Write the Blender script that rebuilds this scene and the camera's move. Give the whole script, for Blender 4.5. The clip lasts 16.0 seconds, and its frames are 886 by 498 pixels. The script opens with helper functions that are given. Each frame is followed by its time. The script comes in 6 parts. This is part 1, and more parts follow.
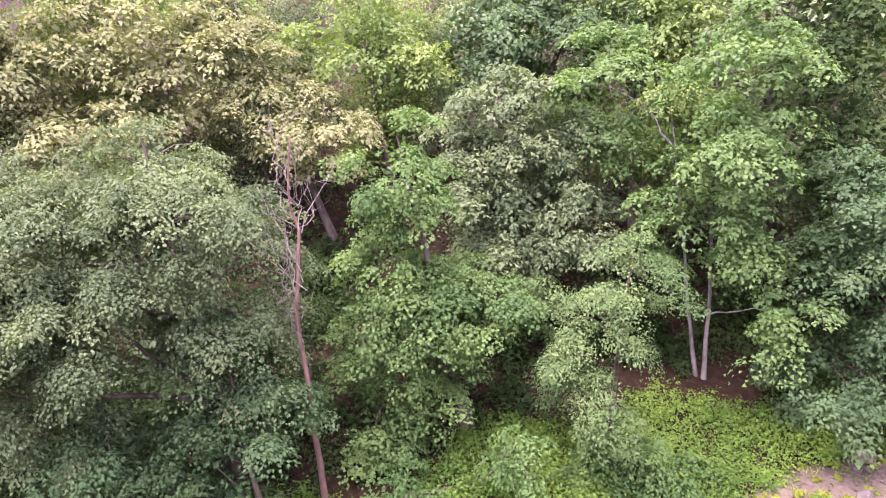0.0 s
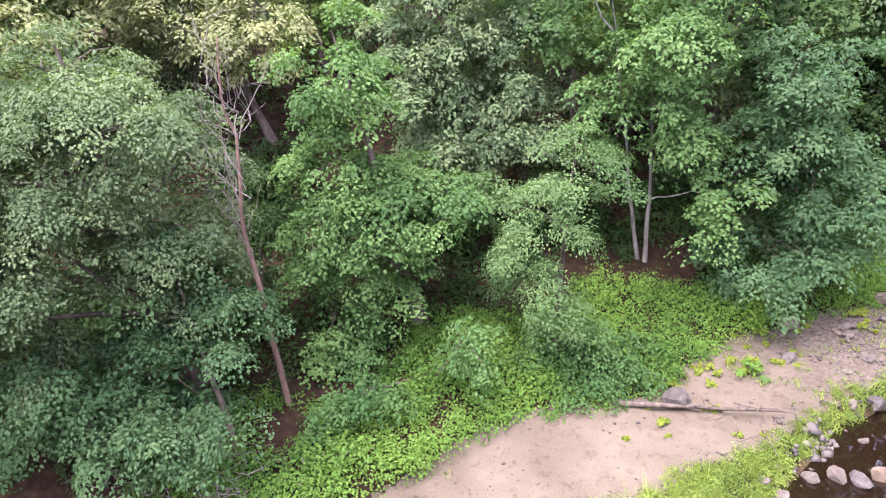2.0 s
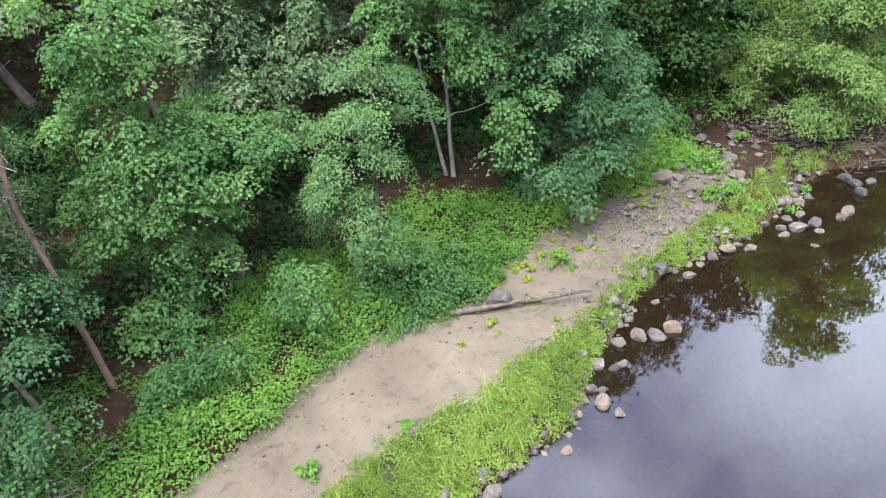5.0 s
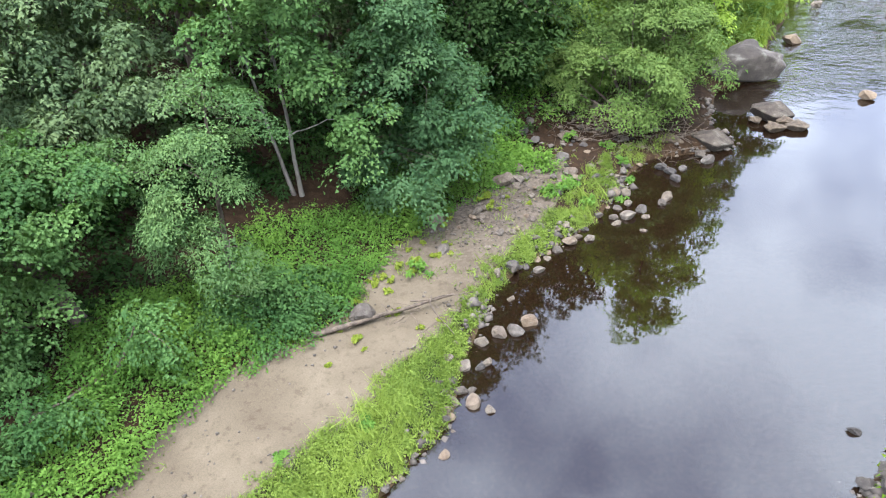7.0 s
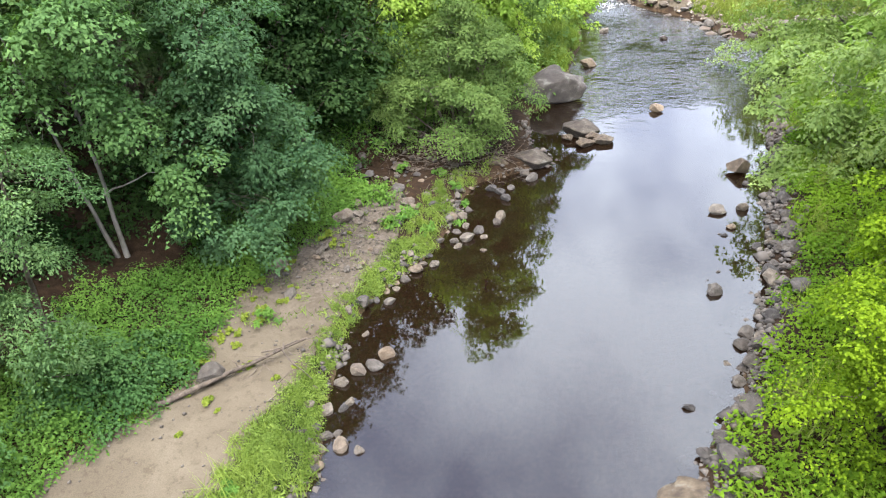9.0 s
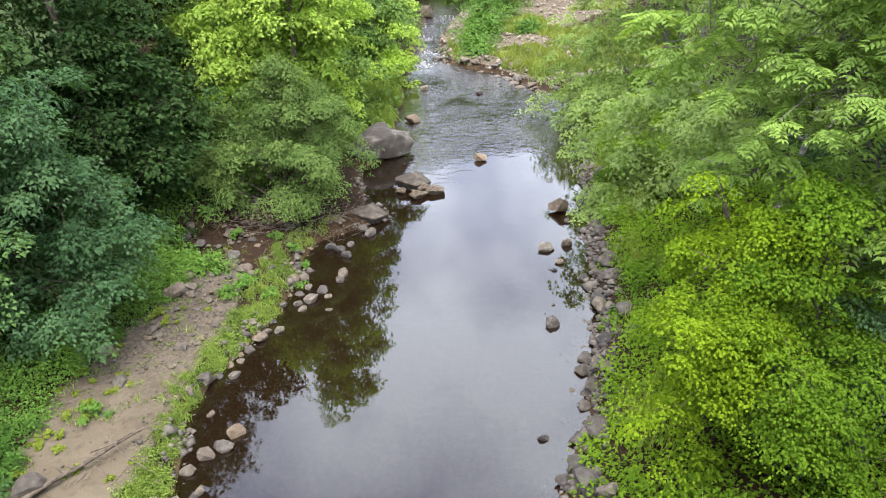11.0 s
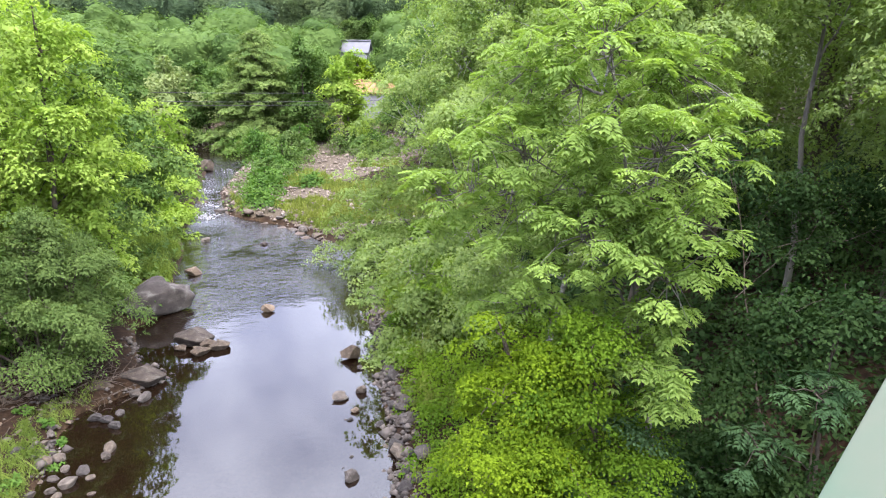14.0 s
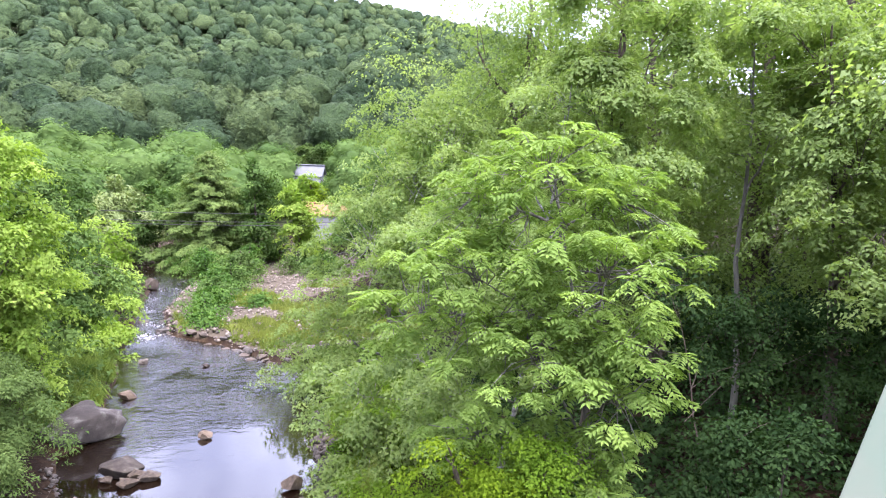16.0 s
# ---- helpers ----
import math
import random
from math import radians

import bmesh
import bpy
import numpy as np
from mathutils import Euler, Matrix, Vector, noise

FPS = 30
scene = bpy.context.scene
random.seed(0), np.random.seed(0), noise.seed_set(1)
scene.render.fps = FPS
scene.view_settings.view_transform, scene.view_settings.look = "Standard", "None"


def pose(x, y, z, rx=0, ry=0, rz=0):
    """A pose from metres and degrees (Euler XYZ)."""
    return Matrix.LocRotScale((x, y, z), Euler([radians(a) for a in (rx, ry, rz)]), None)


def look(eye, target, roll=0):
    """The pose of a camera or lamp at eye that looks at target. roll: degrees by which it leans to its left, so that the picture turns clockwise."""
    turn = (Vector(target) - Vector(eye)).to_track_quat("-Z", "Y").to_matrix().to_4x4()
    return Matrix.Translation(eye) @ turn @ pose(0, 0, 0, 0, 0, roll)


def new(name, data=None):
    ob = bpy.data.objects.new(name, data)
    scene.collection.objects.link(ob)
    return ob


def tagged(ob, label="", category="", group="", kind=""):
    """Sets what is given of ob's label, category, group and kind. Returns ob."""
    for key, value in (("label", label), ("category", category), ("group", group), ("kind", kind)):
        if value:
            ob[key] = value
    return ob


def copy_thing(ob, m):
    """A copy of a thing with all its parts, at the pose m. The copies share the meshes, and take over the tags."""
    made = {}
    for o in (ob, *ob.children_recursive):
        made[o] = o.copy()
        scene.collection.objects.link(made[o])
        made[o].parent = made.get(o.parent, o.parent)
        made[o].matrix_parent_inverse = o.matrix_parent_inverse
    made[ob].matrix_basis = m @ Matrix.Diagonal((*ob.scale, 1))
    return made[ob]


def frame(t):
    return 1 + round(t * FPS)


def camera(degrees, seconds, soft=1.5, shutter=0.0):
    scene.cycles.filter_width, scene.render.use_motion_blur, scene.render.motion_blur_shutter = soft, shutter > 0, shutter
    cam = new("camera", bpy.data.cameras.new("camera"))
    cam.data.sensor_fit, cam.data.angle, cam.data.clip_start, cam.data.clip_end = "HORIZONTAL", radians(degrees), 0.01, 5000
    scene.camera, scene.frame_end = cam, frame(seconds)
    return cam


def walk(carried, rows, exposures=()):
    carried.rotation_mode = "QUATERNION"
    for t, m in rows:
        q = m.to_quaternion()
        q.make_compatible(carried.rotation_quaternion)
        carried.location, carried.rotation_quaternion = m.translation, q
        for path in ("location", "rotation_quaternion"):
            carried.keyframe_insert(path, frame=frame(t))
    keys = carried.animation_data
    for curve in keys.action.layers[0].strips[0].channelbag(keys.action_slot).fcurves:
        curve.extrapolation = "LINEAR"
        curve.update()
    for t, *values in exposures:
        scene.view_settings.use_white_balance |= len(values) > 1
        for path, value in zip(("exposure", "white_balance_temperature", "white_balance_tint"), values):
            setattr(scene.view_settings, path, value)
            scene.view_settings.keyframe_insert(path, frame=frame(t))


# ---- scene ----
# ---------------------------------------------------------------- camera
cam = camera(67.66, 16.0, soft=1.15)
EYE = Vector((0.0, 0.0, 9.0))


def aim(yaw, pitch, roll):
    a, p = radians(yaw), radians(pitch)
    way = Vector((-math.sin(a) * math.cos(p), math.cos(a) * math.cos(p), math.sin(p)))
    return look(EYE, EYE + way, roll)


# seconds, yaw to the left, pitch up, roll
TURNS = [
    (0.0, 61.66, -15.36, -3.48),
    (0.5, 60.81, -17.76, -4.46),
    (1.0, 60.54, -20.5, -4.79),
    (1.5, 59.34, -22.65, -5.62),
    (2.0, 57.56, -24.44, -5.29),
    (2.5, 55.51, -26.14, -5.58),
    (3.0, 53.69, -27.67, -6.02),
    (3.2, 52.86, -28.32, -6.09),
    (5.3, 38.35, -32.49, -7.0),
    (5.5, 36.76, -32.63, -6.92),
    (6.0, 32.82, -32.73, -6.25),
    (6.5, 28.66, -32.39, -5.35),
    (7.0, 25.98, -32.13, -5.21),
    (7.5, 22.9, -31.92, -5.03),
    (8.0, 19.27, -31.55, -4.66),
    (8.5, 14.98, -30.89, -4.06),
    (8.7, 12.99, -30.61, -4.14),
    (10.8, -3.52, -27.13, -3.0),
    (11.0, -5.39, -26.31, -2.77),
    (11.5, -10.09, -24.73, -2.0),
    (12.0, -14.15, -23.24, -1.26),
    (12.5, -17.15, -21.75, -1.26),
    (13.0, -19.95, -19.75, -0.61),
    (13.5, -22.21, -17.33, 0.1),
    (14.0, -24.7, -13.87, 0.75),
    (14.5, -26.38, -11.09, 1.42),
    (15.0, -27.2, -8.47, 1.63),
    (15.5, -28.15, -5.83, 1.68),
    (16.0, -28.81, -3.28, 1.84),
]
EXPOSURES = [(0.0, 2.52, 6600, 60), (1.5, 2.47, 6350, 44), (3.2, 2.22, 6100, 24), (5.5, 2.02, 6000, 14), (8.0, 1.94, 6300, 12), (11.0, 1.66, 6600, 12), (12.5, 1.53, 6430, 18), (14.5, 1.70, 6220, 23), (16.0, 1.77, 6020, 29)]
walk(cam, [(t, aim(a, b, c)) for t, a, b, c in TURNS], EXPOSURES)

# ---------------------------------------------------------------- sky and sun
SUN_EL, SUN_AZ = 76.0, -176.0
world = bpy.data.worlds.new("overcast_sky")
scene.world = world
world.use_nodes = True
wn, wl = world.node_tree.nodes, world.node_tree.links
wn.clear()
sky = wn.new("ShaderNodeTexSky")
sky.sky_type, sky.sun_disc = "NISHITA", False
sky.sun_elevation, sky.sun_rotation = radians(SUN_EL), radians(SUN_AZ)
sky_gain = wn.new("ShaderNodeMix")
sky_gain.data_type, sky_gain.blend_type = "RGBA", "MULTIPLY"
sky_gain.inputs[0].default_value = 1.0
sky_gain.inputs[7].default_value = (0.10, 0.10, 0.10, 1)
coords = wn.new("ShaderNodeTexCoord")
cloud = wn.new("ShaderNodeTexNoise")
cloud.inputs["Scale"].default_value, cloud.inputs["Detail"].default_value = 2.8, 4.0
cloud.inputs["Roughness"].default_value = 0.55
ramp = wn.new("ShaderNodeValToRGB")
ramp.color_ramp.elements[0].position, ramp.color_ramp.elements[0].color = 0.36, (0.44, 0.50, 0.74, 1)
ramp.color_ramp.elements[1].position, ramp.color_ramp.elements[1].color = 0.60, (1.36, 1.43, 1.66, 1)
cover = wn.new("ShaderNodeMix")
cover.data_type = "RGBA"
cover.inputs[0].default_value = 0.88
back = wn.new("ShaderNodeBackground")
back.inputs["Strength"].default_value = 1.2
wout = wn.new("ShaderNodeOutputWorld")
split = wn.new("ShaderNodeSeparateXYZ")
rise = wn.new("ShaderNodeMapRange")
rise.inputs[1].default_value, rise.inputs[2].default_value = 0.0, 1.0
rise.inputs[3].default_value, rise.inputs[4].default_value = 1.12, 0.92
overhead = wn.new("ShaderNodeMix")
overhead.data_type, overhead.blend_type = "RGBA", "MULTIPLY"
overhead.inputs[0].default_value = 1.0
wl.new(coords.outputs["Generated"], split.inputs[0])
wl.new(split.outputs[2], rise.inputs[0])
wl.new(ramp.outputs["Color"], overhead.inputs[6])
wl.new(rise.outputs[0], overhead.inputs[7])
wl.new(sky.outputs["Color"], sky_gain.inputs[6])
wl.new(coords.outputs["Generated"], cloud.inputs["Vector"])
wl.new(cloud.outputs["Fac"], ramp.inputs["Fac"])
wl.new(sky_gain.outputs[2], cover.inputs[6])
wl.new(overhead.outputs[2], cover.inputs[7])
wl.new(cover.outputs[2], back.inputs["Color"])
wl.new(back.outputs["Background"], wout.inputs["Surface"])

sun_data = bpy.data.lights.new("sun", "SUN")
sun_data.energy, sun_data.angle, sun_data.color = 3.3, radians(55), (1.0, 0.95, 0.86)
sun = new("sun", sun_data)
sa, se = radians(SUN_AZ), radians(SUN_EL)
sun.matrix_world = look((40 * math.sin(sa), 40 * math.cos(sa), 60), (40 * math.sin(sa) - math.sin(sa) * math.cos(se), 40 * math.cos(sa) - math.cos(sa) * math.cos(se), 60 - math.sin(se)))


# ---------------------------------------------------------------- materials
def material(name):
    m = bpy.data.materials.new(name)
    m.use_nodes = True
    return m, m.node_tree.nodes, m.node_tree.links, m.node_tree.nodes["Principled BSDF"]


def noise_node(nodes, links, scale, detail=4.0, rough=0.55, coord="Object"):
    c = nodes.new("ShaderNodeTexCoord")
    n = nodes.new("ShaderNodeTexNoise")
    n.inputs["Scale"].default_value, n.inputs["Detail"].default_value, n.inputs["Roughness"].default_value = scale, detail, rough
    links.new(c.outputs[coord], n.inputs["Vector"])
    return n


def ramp_node(nodes, links, source, stops):
    r = nodes.new("ShaderNodeValToRGB")
    while len(r.color_ramp.elements) < len(stops):
        r.color_ramp.elements.new(0.5)
    for e, (p, c) in zip(r.color_ramp.elements, stops):
        e.position, e.color = p, (*c, 1)
    links.new(source, r.inputs["Fac"])
    return r


def bump_node(nodes, links, source, bsdf, strength, distance):
    b = nodes.new("ShaderNodeBump")
    b.inputs["Strength"].default_value, b.inputs["Distance"].default_value = strength, distance
    links.new(source, b.inputs["Height"])
    links.new(b.outputs["Normal"], bsdf.inputs["Normal"])
    return b


def mix_node(nodes, links, fac, a, b, blend="MIX"):
    m = nodes.new("ShaderNodeMix")
    m.data_type, m.blend_type = "RGBA", blend
    for socket, value in ((m.inputs[0], fac), (m.inputs[6], a), (m.inputs[7], b)):
        if isinstance(value, (int, float)):
            socket.default_value = value
        elif isinstance(value, tuple):
            socket.default_value = (*value, 1)
        else:
            links.new(value, socket)
    return m.outputs[2]


def attribute_node(nodes, name):
    a = nodes.new("ShaderNodeAttribute")
    a.attribute_name = name
    return a.outputs["Fac"]


def leaf_material(name, dark, light, gloss=0.35, through_light=0.3, vary=0.4):
    """Leaf: colour by clump and by single leaf, a waxy top and light shining through."""
    m, n, l, b = material(name)
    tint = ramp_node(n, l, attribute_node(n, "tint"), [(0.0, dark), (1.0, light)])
    geo = n.new("ShaderNodeNewGeometry")
    single = ramp_node(n, l, geo.outputs["Random Per Island"], [(0.0, (1 - 0.24 * vary, 1 - 0.22 * vary, 1 - 0.24 * vary)), (0.6, (1, 1, 1)), (1.0, (1 + 0.2 * vary, 1 + 0.15 * vary, 1 - 0.05 * vary))])
    colour = mix_node(n, l, 1.0, tint.outputs["Color"], single.outputs["Color"], "MULTIPLY")
    l.new(colour, b.inputs["Base Color"])
    b.inputs["Roughness"].default_value = 0.66
    b.inputs["Specular IOR Level"].default_value = gloss * 0.5
    t = n.new("ShaderNodeBsdfTranslucent")
    bright = mix_node(n, l, 1.0, colour, (1.25, 1.35, 0.6), "MULTIPLY")
    l.new(bright, t.inputs["Color"])
    mixed = n.new("ShaderNodeMixShader")
    mixed.inputs[0].default_value = through_light
    l.new(b.outputs["BSDF"], mixed.inputs[1])
    l.new(t.outputs["BSDF"], mixed.inputs[2])
    l.new(mixed.outputs["Shader"], n["Material Output"].inputs["Surface"])
    return m


LEAVES = {
    "greygreen": leaf_material("leaf_grey_green", (0.058, 0.098, 0.046), (0.134, 0.192, 0.090), 0.12),
    "mid": leaf_material("leaf_mid_green", (0.032, 0.079, 0.031), (0.078, 0.148, 0.060), 0.3, 0.38),
    "maple": leaf_material("leaf_fresh_green", (0.050, 0.112, 0.036), (0.118, 0.214, 0.068), 0.2, 0.38),
    "lime": leaf_material("leaf_lime_green", (0.078, 0.142, 0.006), (0.176, 0.270, 0.011), 0.2, 0.38),
    "gold": leaf_material("leaf_golden_green", (0.160, 0.258, 0.040), (0.315, 0.435, 0.086), 0.2, 0.45),
    "willow": leaf_material("leaf_pale_green", (0.052, 0.110, 0.038), (0.120, 0.200, 0.074), 0.2),
    "birch": leaf_material("leaf_birch_green", (0.137, 0.207, 0.066), (0.272, 0.366, 0.126), 0.2, 0.5),
    "walnut": leaf_material("leaf_walnut_green", (0.120, 0.200, 0.044), (0.262, 0.382, 0.090), 0.2, 0.42),
    "tan": leaf_material("leaf_rusty_green", (0.120, 0.150, 0.066), (0.222, 0.248, 0.112), 0.12),
    # albedo held low so the leaf colour itself carries the canopy's shade
    "dark": leaf_material("leaf_shade_green", (0.016, 0.040, 0.012), (0.042, 0.080, 0.024), 0.12),
    "herb": leaf_material("leaf_herb_green", (0.044, 0.110, 0.018), (0.112, 0.214, 0.034), 0.3),
    "grass": leaf_material("grass_green", (0.076, 0.129, 0.022), (0.186, 0.258, 0.049), 0.3),
    "yellow": leaf_material("leaf_yellow", (0.112, 0.158, 0.020), (0.190, 0.232, 0.036), 0.2),
    "straw": leaf_material("grass_yellow", (0.115, 0.160, 0.030), (0.215, 0.255, 0.054), 0.3),
    "needle": leaf_material("needle_green", (0.088, 0.150, 0.040), (0.190, 0.270, 0.075), 0.15, 0.25),
    "alder": leaf_material("leaf_alder_green", (0.060, 0.108, 0.029), (0.138, 0.206, 0.058), 0.15),
    "shrub": leaf_material("leaf_shrub_green", (0.034, 0.086, 0.027), (0.082, 0.162, 0.050), 0.12),
    "valley": leaf_material("leaf_valley_green", (0.055, 0.110, 0.027), (0.130, 0.212, 0.055), 0.12, 0.3),
    "ash": leaf_material("leaf_light_ash_green", (0.082, 0.146, 0.046), (0.185, 0.272, 0.084), 0.15, 0.38),
    "leafgreen": leaf_material("leaf_deep_lime_green", (0.056, 0.120, 0.008), (0.130, 0.222, 0.013), 0.2, 0.38),
    "willowtree": leaf_material("leaf_weeping_willow", (0.175, 0.238, 0.090), (0.280, 0.345, 0.140), 0.15),
}


def hill_material():
    """Far leaf canopy: leaf clumps as grain and relief, every crown its own green."""
    m, n, l, b = material("leaf_hill_green")
    tint = ramp_node(n, l, attribute_node(n, "tint"), [(0.0, (0.037, 0.069, 0.031)), (0.6, (0.067, 0.110, 0.042)), (1.0, (0.098, 0.142, 0.050))])
    grain = noise_node(n, l, 0.85, 5.0, 0.7)
    g = ramp_node(n, l, grain.outputs["Fac"], [(0.34, (0.62, 0.65, 0.68)), (0.5, (1.0, 1.0, 1.0)), (0.66, (1.22, 1.2, 1.1))])
    l.new(mix_node(n, l, 1.0, tint.outputs["Color"], g.outputs["Color"], "MULTIPLY"), b.inputs["Base Color"])
    b.inputs["Roughness"].default_value, b.inputs["Specular IOR Level"].default_value = 0.8, 0.1
    bump_node(n, l, grain.outputs["Fac"], b, 1.0, 1.6)
    return m


LEAVES["hill"] = hill_material()


def bark_material(name, dark, light, scale=9.0, stretch=0.25):
    m, n, l, b = material(name)
    c = n.new("ShaderNodeTexCoord")
    mp = n.new("ShaderNodeMapping")
    mp.inputs["Scale"].default_value = (1, 1, stretch)
    nz = n.new("ShaderNodeTexNoise")
    nz.inputs["Scale"].default_value, nz.inputs["Detail"].default_value, nz.inputs["Roughness"].default_value = scale, 6.0, 0.65
    l.new(c.outputs["Object"], mp.inputs["Vector"])
    l.new(mp.outputs["Vector"], nz.inputs["Vector"])
    r = ramp_node(n, l, nz.outputs["Fac"], [(0.32, dark), (0.62, light)])
    l.new(r.outputs["Color"], b.inputs["Base Color"])
    b.inputs["Roughness"].default_value = 0.9
    bump_node(n, l, nz.outputs["Fac"], b, 0.6, 0.03)
    return m


BARK = bark_material("bark_grey", (0.031, 0.023, 0.017), (0.111, 0.088, 0.066))
BARK_PALE = bark_material("bark_pale", (0.068, 0.061, 0.051), (0.205, 0.191, 0.166))
BARK_BIRCH = bark_material("bark_birch", (0.046, 0.042, 0.039), (0.403, 0.390, 0.358), 5.0, 3.0)
BARK_RED = bark_material("bark_red_brown", (0.072, 0.036, 0.026), (0.195, 0.124, 0.091))
BARK_DEAD = bark_material("bark_weathered", (0.060, 0.050, 0.042), (0.190, 0.165, 0.140))


def rock_material(name, dark, mid, light, lichen=0.35, fineness=1.0):
    m, n, l, b = material(name)
    info = n.new("ShaderNodeObjectInfo")
    big = noise_node(n, l, 2.2 * fineness, 5.0, 0.6)
    fine = noise_node(n, l, 28.0 * fineness, 4.0, 0.7)
    r = ramp_node(n, l, big.outputs["Fac"], [(0.25, dark), (0.5, mid), (0.75, light)])
    tint = ramp_node(n, l, info.outputs["Random"], [(0.0, (0.55, 0.55, 0.58)), (0.35, (0.9, 0.88, 0.85)), (0.7, (1.1, 1.03, 0.92)), (1.0, (0.8, 0.72, 0.62))])
    c1 = mix_node(n, l, 1.0, r.outputs["Color"], tint.outputs["Color"], "MULTIPLY")
    f = ramp_node(n, l, fine.outputs["Fac"], [(0.3, (0.6, 0.6, 0.6)), (0.7, (1.15, 1.15, 1.12))])
    c2 = mix_node(n, l, 0.7, c1, f.outputs["Color"], "MULTIPLY")
    spot = noise_node(n, l, 6.0, 6.0, 0.7)
    sr = ramp_node(n, l, spot.outputs["Fac"], [(0.56, (0, 0, 0)), (0.66, (lichen, lichen, lichen))])
    c3 = mix_node(n, l, sr.outputs["Color"], c2, (0.20, 0.21, 0.18))
    l.new(c3, b.inputs["Base Color"])
    b.inputs["Roughness"].default_value = 0.85
    rough = mix_node(n, l, 0.5, big.outputs["Color"], fine.outputs["Color"])
    bump_node(n, l, rough, b, 0.9, 0.06)
    return m


ROCK = rock_material("river_stone", (0.046, 0.041, 0.036), (0.105, 0.092, 0.079), (0.180, 0.162, 0.140))
ROCK_DARK = rock_material("dark_stone", (0.026, 0.023, 0.021), (0.060, 0.054, 0.050), (0.105, 0.095, 0.087), 0.2)
ROCK_TAN = rock_material("tan_stone", (0.075, 0.057, 0.043), (0.137, 0.109, 0.083), (0.194, 0.163, 0.128), 0.2)
ROCK_BROWN = rock_material("brown_boulder", (0.024, 0.018, 0.014), (0.074, 0.058, 0.042), (0.145, 0.121, 0.091), 0.3, 2.2)
ROCK_BOULDER = rock_material("boulder_granite", (0.022, 0.019, 0.018), (0.060, 0.053, 0.050), (0.130, 0.120, 0.112), 0.5, 2.6)


def ground_material():
    m, n, l, b = material("ground_soil_and_sand")
    big = noise_node(n, l, 0.9, 5.0, 0.6)
    mid = noise_node(n, l, 5.0, 6.0, 0.65)
    fine = noise_node(n, l, 45.0, 4.0, 0.7)
    litter = ramp_node(n, l, mid.outputs["Fac"], [(0.3, (0.010, 0.006, 0.003)), (0.5, (0.019, 0.011, 0.006)), (0.72, (0.038, 0.023, 0.012))])
    sand = ramp_node(n, l, big.outputs["Fac"], [(0.25, (0.074, 0.061, 0.043)), (0.55, (0.103, 0.087, 0.062)), (0.8, (0.130, 0.112, 0.082))])
    grit = ramp_node(n, l, fine.outputs["Fac"], [(0.3, (0.68, 0.66, 0.64)), (0.6, (1.05, 1.04, 1.03))])
    sand2 = mix_node(n, l, 0.8, sand.outputs["Color"], grit.outputs["Color"], "MULTIPLY")
    damp = ramp_node(n, l, mid.outputs["Fac"], [(0.36, (0.62, 0.58, 0.55)), (0.46, (1, 1, 1))])
    sand3 = mix_node(n, l, 0.6, sand2, damp.outputs["Color"], "MULTIPLY")
    vor = n.new("ShaderNodeTexVoronoi")
    vor.inputs["Scale"].default_value = 17.0
    tc = n.new("ShaderNodeTexCoord")
    l.new(tc.outputs["Object"], vor.inputs["Vector"])
    bedc = ramp_node(n, l, vor.outputs["Color"], [(0.2, (0.022, 0.015, 0.007)), (0.6, (0.060, 0.038, 0.020)), (0.9, (0.096, 0.068, 0.041))])
    # edge of the sand, broken up
    add = n.new("ShaderNodeMath")
    add.operation = "ADD"
    l.new(attribute_node(n, "sand"), add.inputs[0])
    l.new(mid.outputs["Fac"], add.inputs[1])
    edge = ramp_node(n, l, add.outputs[0], [(0.92, (0, 0, 0)), (1.06, (1, 1, 1))])
    gravel = ramp_node(n, l, vor.outputs["Color"], [(0.15, (0.038, 0.031, 0.023)), (0.55, (0.070, 0.058, 0.046)), (0.9, (0.108, 0.091, 0.076))])
    sand4 = mix_node(n, l, attribute_node(n, "gravel"), sand3, gravel.outputs["Color"])
    c1 = mix_node(n, l, edge.outputs["Color"], litter.outputs["Color"], sand4)
    green = ramp_node(n, l, mid.outputs["Fac"], [(0.3, (0.011, 0.018, 0.006)), (0.7, (0.030, 0.045, 0.012))])
    c2 = mix_node(n, l, attribute_node(n, "meadow"), c1, green.outputs["Color"])
    c3 = mix_node(n, l, attribute_node(n, "bed"), c2, bedc.outputs["Color"])
    l.new(c3, b.inputs["Base Color"])
    b.inputs["Roughness"].default_value = 0.95
    b.inputs["Specular IOR Level"].default_value = 0.15
    bump_node(n, l, mid.outputs["Fac"], b, 0.5, 0.06)
    return m


GROUND = ground_material()


